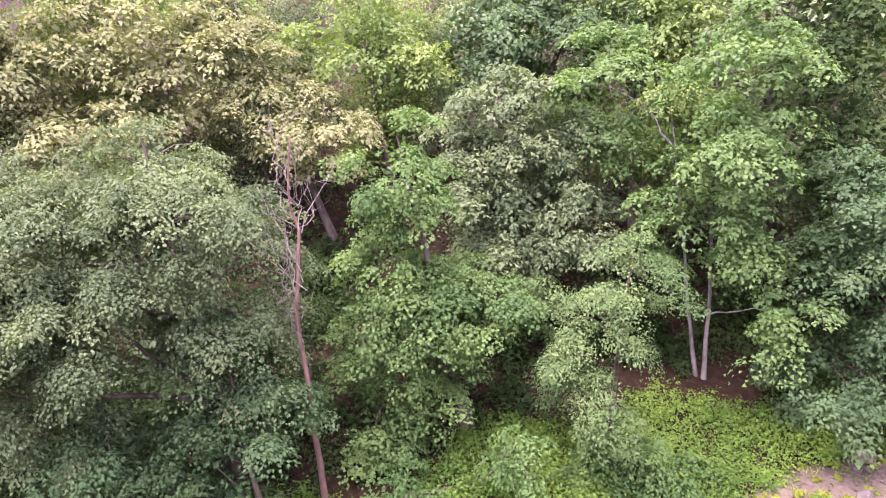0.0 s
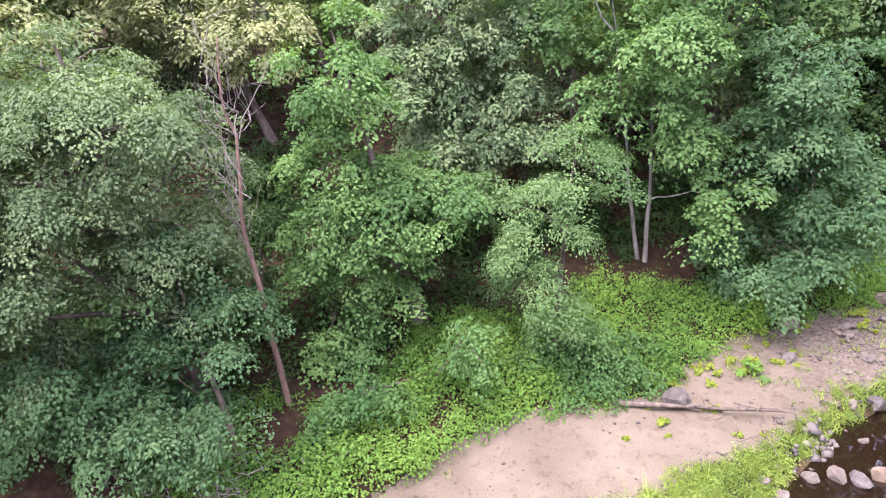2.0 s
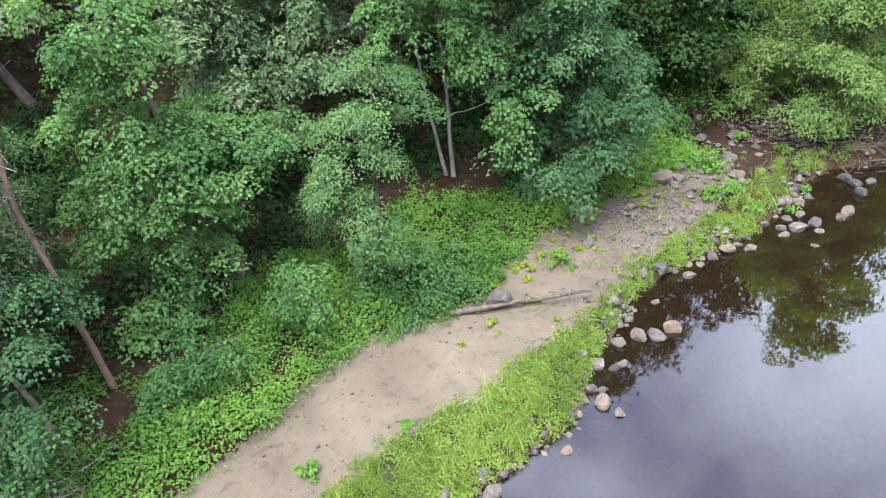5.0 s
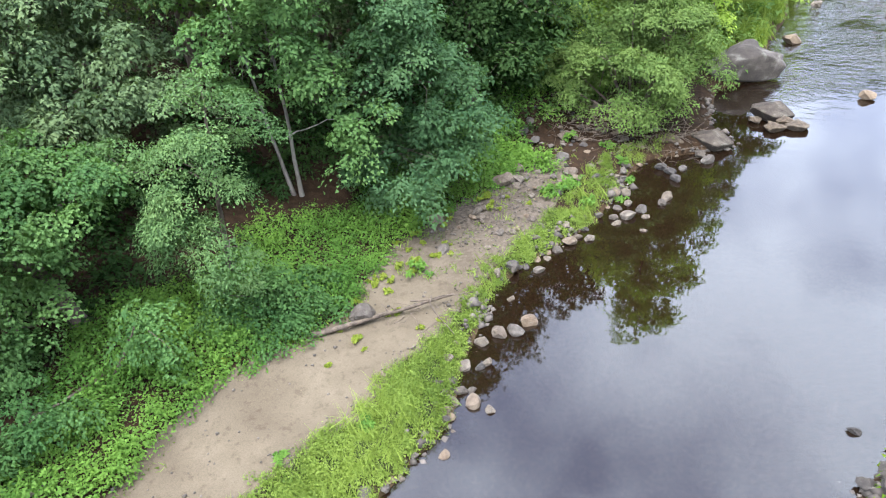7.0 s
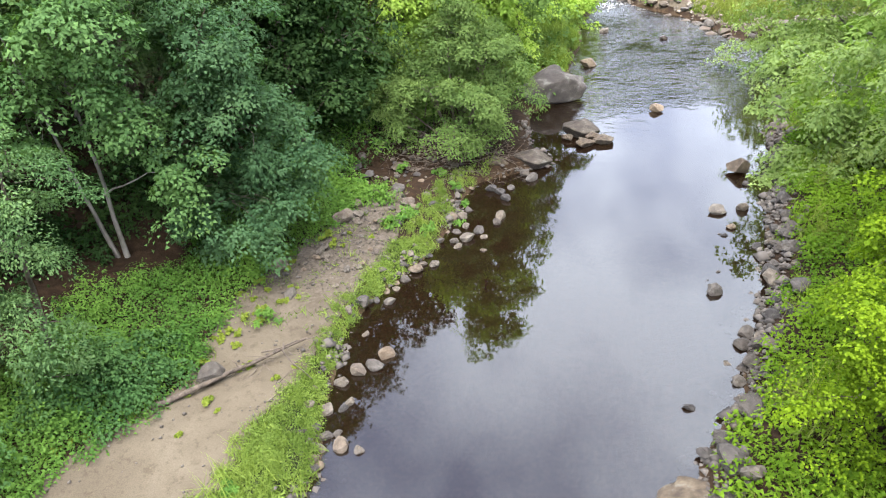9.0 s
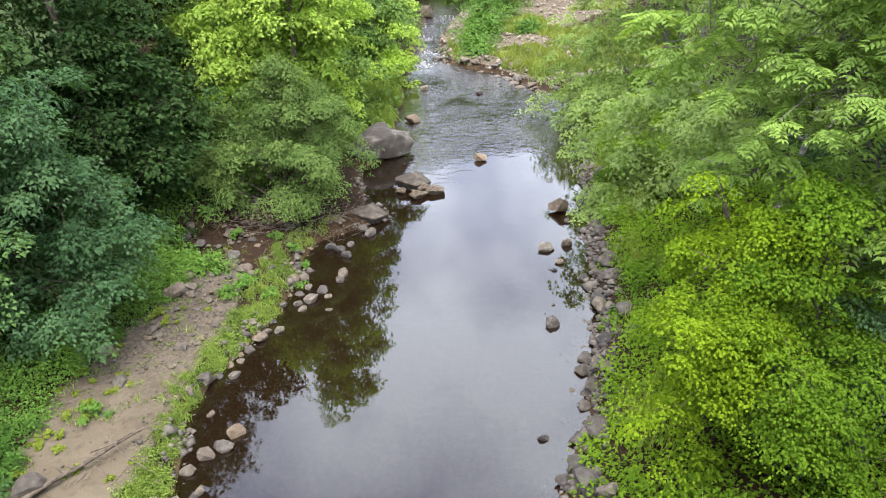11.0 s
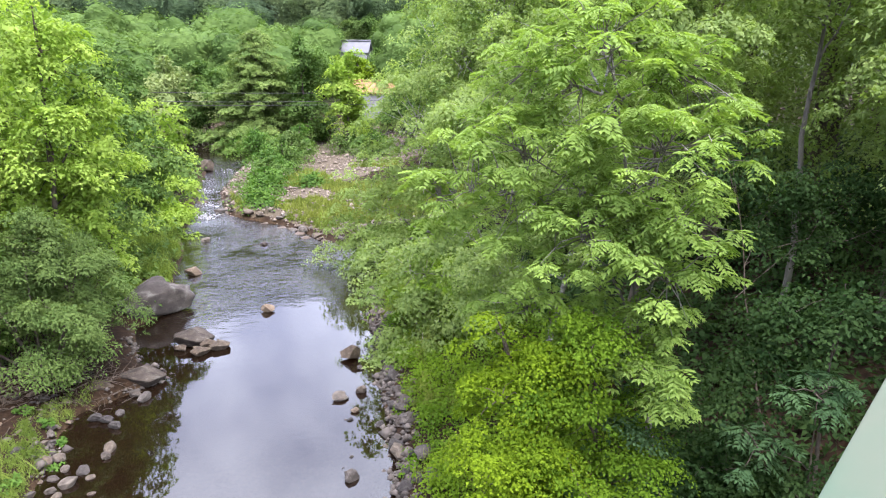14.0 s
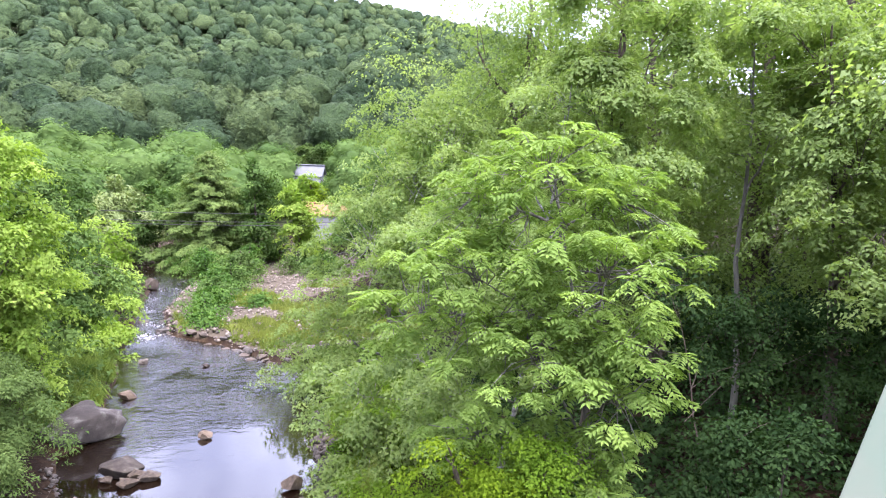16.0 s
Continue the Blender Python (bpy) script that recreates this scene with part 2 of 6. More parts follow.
def water_material():
    """Clear tea-brown water: the brown bed shows through, the sky and trees mirror on top."""
    m, n, l, b = material("river_water")
    c = n.new("ShaderNodeTexCoord")
    calm = n.new("ShaderNodeTexNoise")
    calm.inputs["Scale"].default_value, calm.inputs["Detail"].default_value = 2.6, 3.0
    mp = n.new("ShaderNodeMapping")
    mp.inputs["Scale"].default_value = (0.7, 1.1, 1.0)
    l.new(c.outputs["Object"], mp.inputs["Vector"])
    l.new(mp.outputs["Vector"], calm.inputs["Vector"])
    quick = n.new("ShaderNodeTexNoise")
    quick.inputs["Scale"].default_value, quick.inputs["Detail"].default_value, quick.inputs["Distortion"].default_value = 2.6, 6.0, 1.2
    l.new(mp.outputs["Vector"], quick.inputs["Vector"])
    rough = attribute_node(n, "rough")
    mul = n.new("ShaderNodeMath")
    mul.operation = "MULTIPLY"
    patch = n.new("ShaderNodeTexNoise")
    patch.inputs["Scale"].default_value, patch.inputs["Detail"].default_value, patch.inputs["Distortion"].default_value = 0.30, 5.0, 0.6
    l.new(c.outputs["Object"], patch.inputs["Vector"])
    patchy = ramp_node(n, l, patch.outputs["Fac"], [(0.36, (0.10, 0.10, 0.10)), (0.66, (1, 1, 1))])
    mul2 = n.new("ShaderNodeMath")
    mul2.operation = "MULTIPLY"
    l.new(patchy.outputs["Color"], mul2.inputs[0])
    l.new(rough, mul2.inputs[1])
    mid_level = n.new("ShaderNodeMath")
    mid_level.operation = "SUBTRACT"
    mid_level.inputs[1].default_value = 0.5
    l.new(quick.outputs["Fac"], mid_level.inputs[0])
    l.new(mid_level.outputs[0], mul.inputs[0])
    l.new(mul2.outputs[0], mul.inputs[1])
    ma = n.new("ShaderNodeMath")
    ma.operation = "MULTIPLY_ADD"
    gentle = n.new("ShaderNodeMath")
    gentle.operation = "MULTIPLY_ADD"
    gentle.inputs[1].default_value, gentle.inputs[2].default_value = 0.0030, 0.0026
    l.new(attribute_node(n, "breeze"), gentle.inputs[0])
    l.new(gentle.outputs[0], ma.inputs[1])
    l.new(calm.outputs["Fac"], ma.inputs[0])
    l.new(mul.outputs[0], ma.inputs[2])
    bump = n.new("ShaderNodeBump")
    bump.inputs["Strength"].default_value, bump.inputs["Distance"].default_value = 1.0, 0.5
    l.new(ma.outputs[0], bump.inputs["Height"])
    clear = n.new("ShaderNodeBsdfTransparent")
    clear.inputs["Color"].default_value = (0.36, 0.26, 0.16, 1)
    murk = n.new("ShaderNodeBsdfDiffuse")
    murk.inputs["Color"].default_value = (0.012, 0.007, 0.004, 1)
    body = n.new("ShaderNodeMixShader")
    body.inputs[0].default_value = 0.55
    l.new(clear.outputs[0], body.inputs[1])
    l.new(murk.outputs[0], body.inputs[2])
    gloss = n.new("ShaderNodeBsdfGlossy")
    gloss.inputs["Roughness"].default_value = 0.008
    gloss.inputs["Color"].default_value = (0.94, 0.985, 0.96, 1)
    l.new(bump.outputs["Normal"], gloss.inputs["Normal"])
    fres = n.new("ShaderNodeFresnel")
    fres.inputs["IOR"].default_value = 1.68
    l.new(bump.outputs["Normal"], fres.inputs["Normal"])
    top = n.new("ShaderNodeMixShader")
    l.new(fres.outputs[0], top.inputs[0])
    l.new(body.outputs[0], top.inputs[1])
    l.new(gloss.outputs[0], top.inputs[2])
    l.new(top.outputs[0], n["Material Output"].inputs["Surface"])
    n.remove(b)
    return m


WATER = water_material()


def plain_material(name, dark, light, rough=0.6, scale=6.0, metal=0.0):
    m, n, l, b = material(name)
    nz = noise_node(n, l, scale, 5.0, 0.6)
    r = ramp_node(n, l, nz.outputs["Fac"], [(0.3, dark), (0.7, light)])
    l.new(r.outputs["Color"], b.inputs["Base Color"])
    b.inputs["Roughness"].default_value, b.inputs["Metallic"].default_value = rough, metal
    return m


FOAM = plain_material("white_foam", (0.62, 0.64, 0.68), (0.85, 0.86, 0.88), 0.5)


# ---------------------------------------------------------------- mesh helpers
def mesh_of(name, verts, faces, mat, smooth=False, attrs=None):
    """A mesh from arrays; faces all have the same number of corners."""
    verts, faces = np.asarray(verts, np.float32), np.asarray(faces, np.int32)
    me = bpy.data.meshes.new(name)
    me.vertices.add(len(verts))
    me.vertices.foreach_set("co", verts.ravel())
    count, k = faces.shape
    me.loops.add(count * k)
    me.loops.foreach_set("vertex_index", faces.ravel())
    me.polygons.add(count)
    me.polygons.foreach_set("loop_start", np.arange(count, dtype=np.int32) * k)
    me.polygons.foreach_set("use_smooth", np.full(count, smooth))
    for key, values in (attrs or {}).items():
        me.attributes.new(key, "FLOAT", "POINT").data.foreach_set("value", np.asarray(values, np.float32))
    me.materials.append(mat)
    me.update(calc_edges=True)
    me.validate()
    return me


def part(name, me, parent, label=""):
    ob = new(name, me)
    ob.parent = parent
    return tagged(ob, label)


def unit(v):
    return v / np.maximum(np.linalg.norm(v, axis=-1, keepdims=True), 1e-9)


def tubes(paths, sides=6):
    """Round tapered tubes along lists of (point, radius), joined."""
    vs, fs, at = [], [], 0
    turn = np.linspace(0, 2 * np.pi, sides, endpoint=False)
    for pts, radii in paths:
        pts, radii = np.asarray(pts, float), np.asarray(radii, float)
        way = unit(np.gradient(pts, axis=0))
        side = np.cross(way, (0.31, 0.17, 0.93) if abs(way[0][2]) < 0.8 else (1, 0.1, 0))
        side = unit(side)
        up = np.cross(side, way)
        ring = pts[:, None] + radii[:, None, None] * (np.cos(turn)[None, :, None] * side[:, None] + np.sin(turn)[None, :, None] * up[:, None])
        n = len(pts)
        idx = at + np.arange(n * sides).reshape(n, sides)
        nxt = np.roll(idx, -1, axis=1)
        fs.append(np.stack([idx[:-1], nxt[:-1], nxt[1:], idx[1:]], -1).reshape(-1, 4))
        vs.append(ring.reshape(-1, 3))
        at += n * sides
    return np.concatenate(vs), np.concatenate(fs)


def bent(rng, a, b, steps, sway, sag=0.0):
    """A crooked line from a to b."""
    a, b = np.asarray(a, float), np.asarray(b, float)
    s = np.linspace(0, 1, steps)[:, None]
    off = np.cumsum(rng.normal(0, 1, (steps, 3)), 0)
    off -= s * off[-1]
    line = a + (b - a) * s + off * sway * np.linalg.norm(b - a) / steps
    line[:, 2] += sag * np.linalg.norm(b - a) * (4 * s * (1 - s))[:, 0]
    return line


def leaves_mesh(name, centres, along, normal, length, width, tint, mat, folded=False):
    """Small pointed leaves, one face each; folded ones are diamonds with a midrib."""
    along = unit(along)
    side = unit(np.cross(normal, along))
    normal = np.cross(along, side)
    ln, wd = length[:, None], width[:, None]
    i = np.arange(len(centres))[:, None]
    if folded:
        base = centres - along * ln * 0.5
        tip = centres + along * ln * 0.5 - normal * ln * 0.10
        left = centres - along * ln * 0.06 + side * wd * 0.5 + normal * wd * 0.14
        right = centres - along * ln * 0.06 - side * wd * 0.5 + normal * wd * 0.14
        verts = np.stack([base, right, tip, left], 1).reshape(-1, 3)
        faces = np.concatenate([i * 4 + [0, 1, 2], i * 4 + [0, 2, 3]], 1).reshape(-1, 3)
    else:
        tip = centres + along * ln * 0.55 - normal * ln * 0.08
        left = centres - along * ln * 0.35 + side * wd * 0.5
        right = centres - along * ln * 0.45 - side * wd * 0.5
        verts = np.stack([right, tip, left], 1).reshape(-1, 3)
        faces = i * 3 + [0, 1, 2]
    return mesh_of(name, verts, faces, mat, attrs={"tint": np.repeat(np.clip(tint, 0, 1), 4 if folded else 3)})


def sprays(rng, centres, outward, radius, per, leaf, droop=0.35, flat=0.8, slim=0.62, lift=0.75):
    """Leaves in flattened, drooping sprays round each centre. Returns centres, along, normal, length, width, spray index."""
    k = len(centres)
    face = unit(outward * (1 - lift) + np.array([0, 0, lift]) + rng.normal(0, 0.22, (k, 3)))
    a = unit(np.cross(face, rng.normal(0, 1, (k, 3))))
    b = np.cross(face, a)
    ang = rng.uniform(0, 2 * np.pi, (k, per))
    rad = np.sqrt(rng.uniform(0.02, 1, (k, per))) * radius[:, None]
    dirs = np.cos(ang)[..., None] * a[:, None] + np.sin(ang)[..., None] * b[:, None]
    pos = centres[:, None] + dirs * rad[..., None] + face[:, None] * rng.normal(0, 0.10, (k, per, 1)) * radius[:, None, None]
    pos[..., 2] -= droop * rad**2 / radius[:, None]
    slope = (rad / radius[:, None])[..., None]
    along = dirs + rng.normal(0, 0.45, (k, per, 3))
    along[..., 2] -= 0.1 + droop * 0.9 * slope[..., 0]
    norm = face[:, None] + dirs * slope * droop * 1.7 + rng.normal(0, 0.19, (k, per, 3))
    ln = leaf * rng.uniform(0.7, 1.25, k * per)
    return pos.reshape(-1, 3), along.reshape(-1, 3), norm.reshape(-1, 3), ln, ln * slim, np.repeat(np.arange(k), per)


def compound(rng, pos, along, normal, length, pairs=6, slim=0.3):
    """Turns each leaf stalk into a feather of paired leaflets."""
    along = unit(along)
    side = unit(np.cross(normal, along))
    nrm = np.cross(along, side)
    out = []
    for j in range(pairs):
        f = 0.22 + 0.78 * j / (pairs - 1)
        spot = pos + along * (f * length)[:, None] - np.array([0, 0, 1]) * (0.30 * f * f * length)[:, None]
        for s in (-1, 1):
            a2 = along * 0.55 + side * s - np.array([0, 0, 0.25])
            ll = length * (0.58 - 0.16 * abs(f - 0.55))
            out.append((spot + unit(a2) * (ll * 0.5)[:, None], a2, nrm + rng.normal(0, 0.15, pos.shape), ll))
    tip = pos + along * (1.12 * length)[:, None] - np.array([0, 0, 1]) * (0.36 * length)[:, None]
    out.append((tip, along, nrm, length * 0.55))
    c, a, n, ll = (np.concatenate([o[i] for o in out]) for i in range(4))
    return c, a, n, ll, ll * slim * 1.25


# ---------------------------------------------------------------- the lie of the land
LEFT_SHORE = np.array([(-60, -7.6), (-0.3, -5.6), (4.6, -4.7), (5.9, -4.23), (7.5, -3.85), (9.1, -4.22), (11.2, -4.42), (12.2, -4.26), (13.4, -3.76), (15.4, -2.83), (18.3, -2.56), (19.5, -2.08), (20.2, -0.88), (21.2, 0.32), (22.4, -0.69), (26.1, -0.76), (27.2, 0.39), (31.6, 0.91), (37.1, 1.72), (41, 1.77), (44.7, 2.76), (53.3, 3.73), (64.3, 5.52), (73, 5.6), (79, 2.3), (87, -7), (110, -45), (300, -400)])
RIGHT_SHORE = np.array([(-60, 0.4), (-0.3, 1.65), (8.2, 2.61), (8.9, 3.02), (10, 3.76), (10.9, 3.93), (12.2, 4.52), (13.6, 5.09), (15.3, 5.51), (17.3, 6.01), (19.2, 6.68), (22.9, 7.53), (24.7, 8.17), (29.8, 9.75), (34.8, 10.7), (37.3, 9.38), (42.5, 7.54), (45, 4.96), (53.2, 5.37), (63.9, 8.42), (72.2, 11.2), (77.7, 10.1), (85, 3.3), (110, -32), (300, -370)])
SAND_RIGHT = np.array([(0, -6.6), (5, -5.98), (6, -5.65), (6.8, -5.23), (8.2, -5.2), (9.2, -4.84), (10.7, -4.71), (12, -4.63), (13.2, -4.32), (14.1, -4.02), (15.7, -3.99), (18.3, -4.41)])
SAND_LEFT = np.array([(0, -8.4), (4, -8.17), (5.2, -8.28), (6.6, -8.03), (8, -7.43), (9.1, -7.05), (10.3, -7.16), (12.1, -7.2), (13.4, -6.82), (14.9, -6.29), (16.2, -5.68), (18.3, -4.78)])


def along_y(table, y):
    return np.interp(y, table[:, 0], table[:, 1])


def water_level(y):
    return np.interp(y, [24.5, 29, 37, 43, 46, 55, 65, 87], [0, 0.05, 0.15, 0.25, 0.6, 0.8, 1.2, 1.6])


HILL_AZ, HILL_H = [-180, -60, -20, 5, 12, 20, 26, 32, 38, 50, 90, 180], [90, 130, 196, 196, 194, 189, 178, 166, 148, 112, 75, 75]


def land(x, y):
    """Height of the ground."""
    x, y = np.asarray(x, float), np.asarray(y, float)
    wz = water_level(y)
    dl, dr = along_y(LEFT_SHORE, y) - x, x - along_y(RIGHT_SHORE, y)
    left = np.interp(dl, [0, 0.35, 3.2, 4.3, 7, 10, 15, 40, 120, 400], [0, 0.3, 0.48, 0.75, 1.45, 2.3, 4.5, 15, 45, 90])
    near = np.interp(dr, [0, 0.8, 2.5, 5, 9, 14, 40, 120, 400], [0, 0.55, 0.9, 1.2, 1.9, 3.6, 11, 40, 80])
    bar = np.interp(dr, [0, 1, 6, 13, 22, 50, 400], [0, 0.45, 0.6, 1.0, 2.4, 7, 60])
    right = near + (bar - near) * np.clip((y - 32) / 7, 0, 1)
    depth = np.minimum(-dl, -dr)
    bed = -0.05 - 0.6 * np.clip(depth / 2.2, 0, 1)
    z = wz + np.where(dl > 0, left, np.where(dr > 0, right, bed))
    far, az = np.hypot(x, y), np.degrees(np.arctan2(x, y))
    top = np.interp(az, HILL_AZ, HILL_H)
    hill = np.interp(far, [0, 84, 95, 110, 140, 200, 300, 620, 900, 2500], [0, 0, 0.02, 0.045, 0.072, 0.115, 0.245, 1.0, 1.05, 0.6]) * top
    return np.maximum(z, np.where(far > 84, hill, -9))


def grow(lo, hi, step, far, rate):
    """Even steps from lo to hi, then ever longer ones out to far."""
    core = list(np.arange(lo, hi, step))
    s, v = step, core[-1]
    while v < far[1]:
        s *= rate
        v += s
        core.append(v)
    s, v = step, core[0]
    while v > far[0]:
        s *= rate
        v -= s
        core.insert(0, v)
    return np.array(core)


def sheet(name, xs, ys, height, mat, attrs):
    gx, gy = np.meshgrid(xs, ys)
    gz = height(gx, gy)
    idx = np.arange(gx.size).reshape(gx.shape)
    faces = np.stack([idx[:-1, :-1], idx[:-1, 1:], idx[1:, 1:], idx[1:, :-1]], -1).reshape(-1, 4)
    verts = np.stack([gx, gy, gz], -1).reshape(-1, 3)
    return mesh_of(name, verts, faces, mat, True, {k: f(gx, gy).ravel() for k, f in attrs.items()})


def bumps(x, y):
    return 0.05 * np.sin(x * 1.9 + 0.7 * np.sin(y * 1.3)) * np.sin(y * 1.6 + 0.9 * np.sin(x * 1.1)) + 0.03 * np.sin(x * 4.3 + y * 2.7) * np.sin(y * 5.1 - x * 1.7)


def sand_mask(x, y):
    l, r = along_y(SAND_LEFT, y), along_y(SAND_RIGHT, y)
    near = np.clip(0.5 + np.minimum(x - l, r - x) / 0.5, 0, 1) * (y < 17.9)
    dr = x - along_y(RIGHT_SHORE, y)
    bar = np.clip(np.minimum(dr - 0.2, 9 + np.clip(y - 50, 0, 12) - dr) / 0.6, 0, 1) * np.clip((y - 36.3) / 2, 0, 1) * np.clip((96 - y) / 6, 0, 1)
    dl = along_y(LEFT_SHORE, y) - x
    point = 0.28 * np.clip(1 - np.hypot(x + 4.3, y - 18.6) / 4.3, 0, 1) * (dl > 0)
    return np.maximum(np.maximum(near, bar), point)


def bed_mask(x, y):
    dl, dr = along_y(LEFT_SHORE, y) - x, x - along_y(RIGHT_SHORE, y)
    return np.clip(0.6 - np.maximum(dl, dr) / 0.3, 0, 1)


def meadow_mask(x, y):
    far = np.clip((np.hypot(x, y) - 92) / 8, 0, 1) * 0.85
    strip = np.clip(np.minimum(x - along_y(SAND_RIGHT, y), along_y(LEFT_SHORE, y) - x) / 0.25, 0, 0.8) * (y < 15) * (y > 3)
    return np.maximum(far, strip)


xs = grow(-13, 13, 0.32, (-4200, 4200), 1.09)
ys = grow(1, 34, 0.34, (-2500, 4600), 1.07)
ground = new("ground", sheet("ground", xs, ys, lambda x, y: land(x, y) + bumps(x, y) * np.clip(np.maximum(along_y(LEFT_SHORE, y) - x, x - along_y(RIGHT_SHORE, y)) / 1.0, 0, 1), GROUND, {"sand": sand_mask, "bed": bed_mask, "gravel": lambda x, y: np.clip((y - 10.3) / 4.5, 0, 0.75) * (y < 34), "meadow": meadow_mask}))
tagged(ground, "sandy riverbank and leaf-littered forest floor rising to hills", "ground", kind="structure")


def rough_mask(x, y):
    s = np.clip((y - 23.5 + 1.2 * np.sin(x * 0.9)) / 9, 0, 1)
    return 0.34 * s * s * (3 - 2 * s) * (0.6 + 1.6 * np.clip((y - 38) / 8, 0, 1))


wx, wy = np.arange(-40, 24, 1.0), np.concatenate([np.arange(-30, 86, 0.5), np.arange(86, 112, 3)])
water = new("water", sheet("water", wx, wy, lambda x, y: water_level(y), WATER, {"rough": rough_mask, "breeze": lambda x, y: np.clip((y - 14) / 10, 0, 1)}))
tagged(water, "calm tea-brown river mirroring an overcast sky", "river", kind="structure")


# ---------------------------------------------------------------- stones
def stone_mesh(name, seed, mat, flat=0.7, rugged=0.28, detail=3, cuts=5, deep=0.22):
    """A water-worn stone about 1 m across, with broken faces."""
    rng = np.random.default_rng(seed)
    bm = bmesh.new()
    bmesh.ops.create_icosphere(bm, subdivisions=detail, radius=0.5)
    off = Vector(rng.uniform(-50, 50, 3))
    planes = [(Vector(unit(rng.normal(0, 1, 3))), rng.uniform(deep, 0.40)) for _ in range(cuts)]
    for v in bm.verts:
        d = v.co.normalized()
        r = 1 + rugged * (noise.noise(d * 1.4 + off) + 0.45 * noise.noise(d * 3.2 + off) + 0.15 * noise.noise(d * 8 + off))
        p = d * 0.5 * r
        for n, k in planes:
            over = p.dot(n) - k
            if over > 0:
                p -= n * over * 0.95
        p.z *= flat
        v.co = p
    me = bpy.data.meshes.new(name)
    bm.to_mesh(me)
    bm.free()
    for p in me.polygons:
        p.use_smooth = detail > 3
    me.materials.append(mat)
    return me


STONES = {k: [stone_mesh("stone", s + 10 * i, m, 0.66, 0.4, 2, 7) for s in range(4)] for i, (k, m) in enumerate((("grey", ROCK), ("dark", ROCK_DARK), ("tan", ROCK_TAN)))}


def stone(x, y, size, kind="grey", z=None, seed=0, flat=1.0, name="stone", label="", group="stones along the shore", sink=0.22, yaw=None, stretch=1.0):
    rng = random.Random(seed * 7919 + int(x * 100) * 31 + int(y * 100))
    ob = new(name, STONES[kind][rng.randrange(4)])
    base = max(float(land(x, y)), float(water_level(y)) - 0.12) if z is None else z
    h = size * 0.72 * flat
    ob.matrix_world = pose(x, y, base + h * (0.5 - sink), rng.uniform(-12, 12), rng.uniform(-12, 12), rng.uniform(0, 360) if yaw is None else yaw) @ Matrix.Diagonal((size * stretch, size * rng.uniform(0.7, 1.0), size * flat, 1))
    words = {"grey": "weathered grey river stone", "dark": "dark wet river stone", "tan": "tan brown river stone"}[kind]
    return tagged(ob, label or words + (" at the water's edge" if group == "stones along the shore" else " on the sand"), "stone", group)


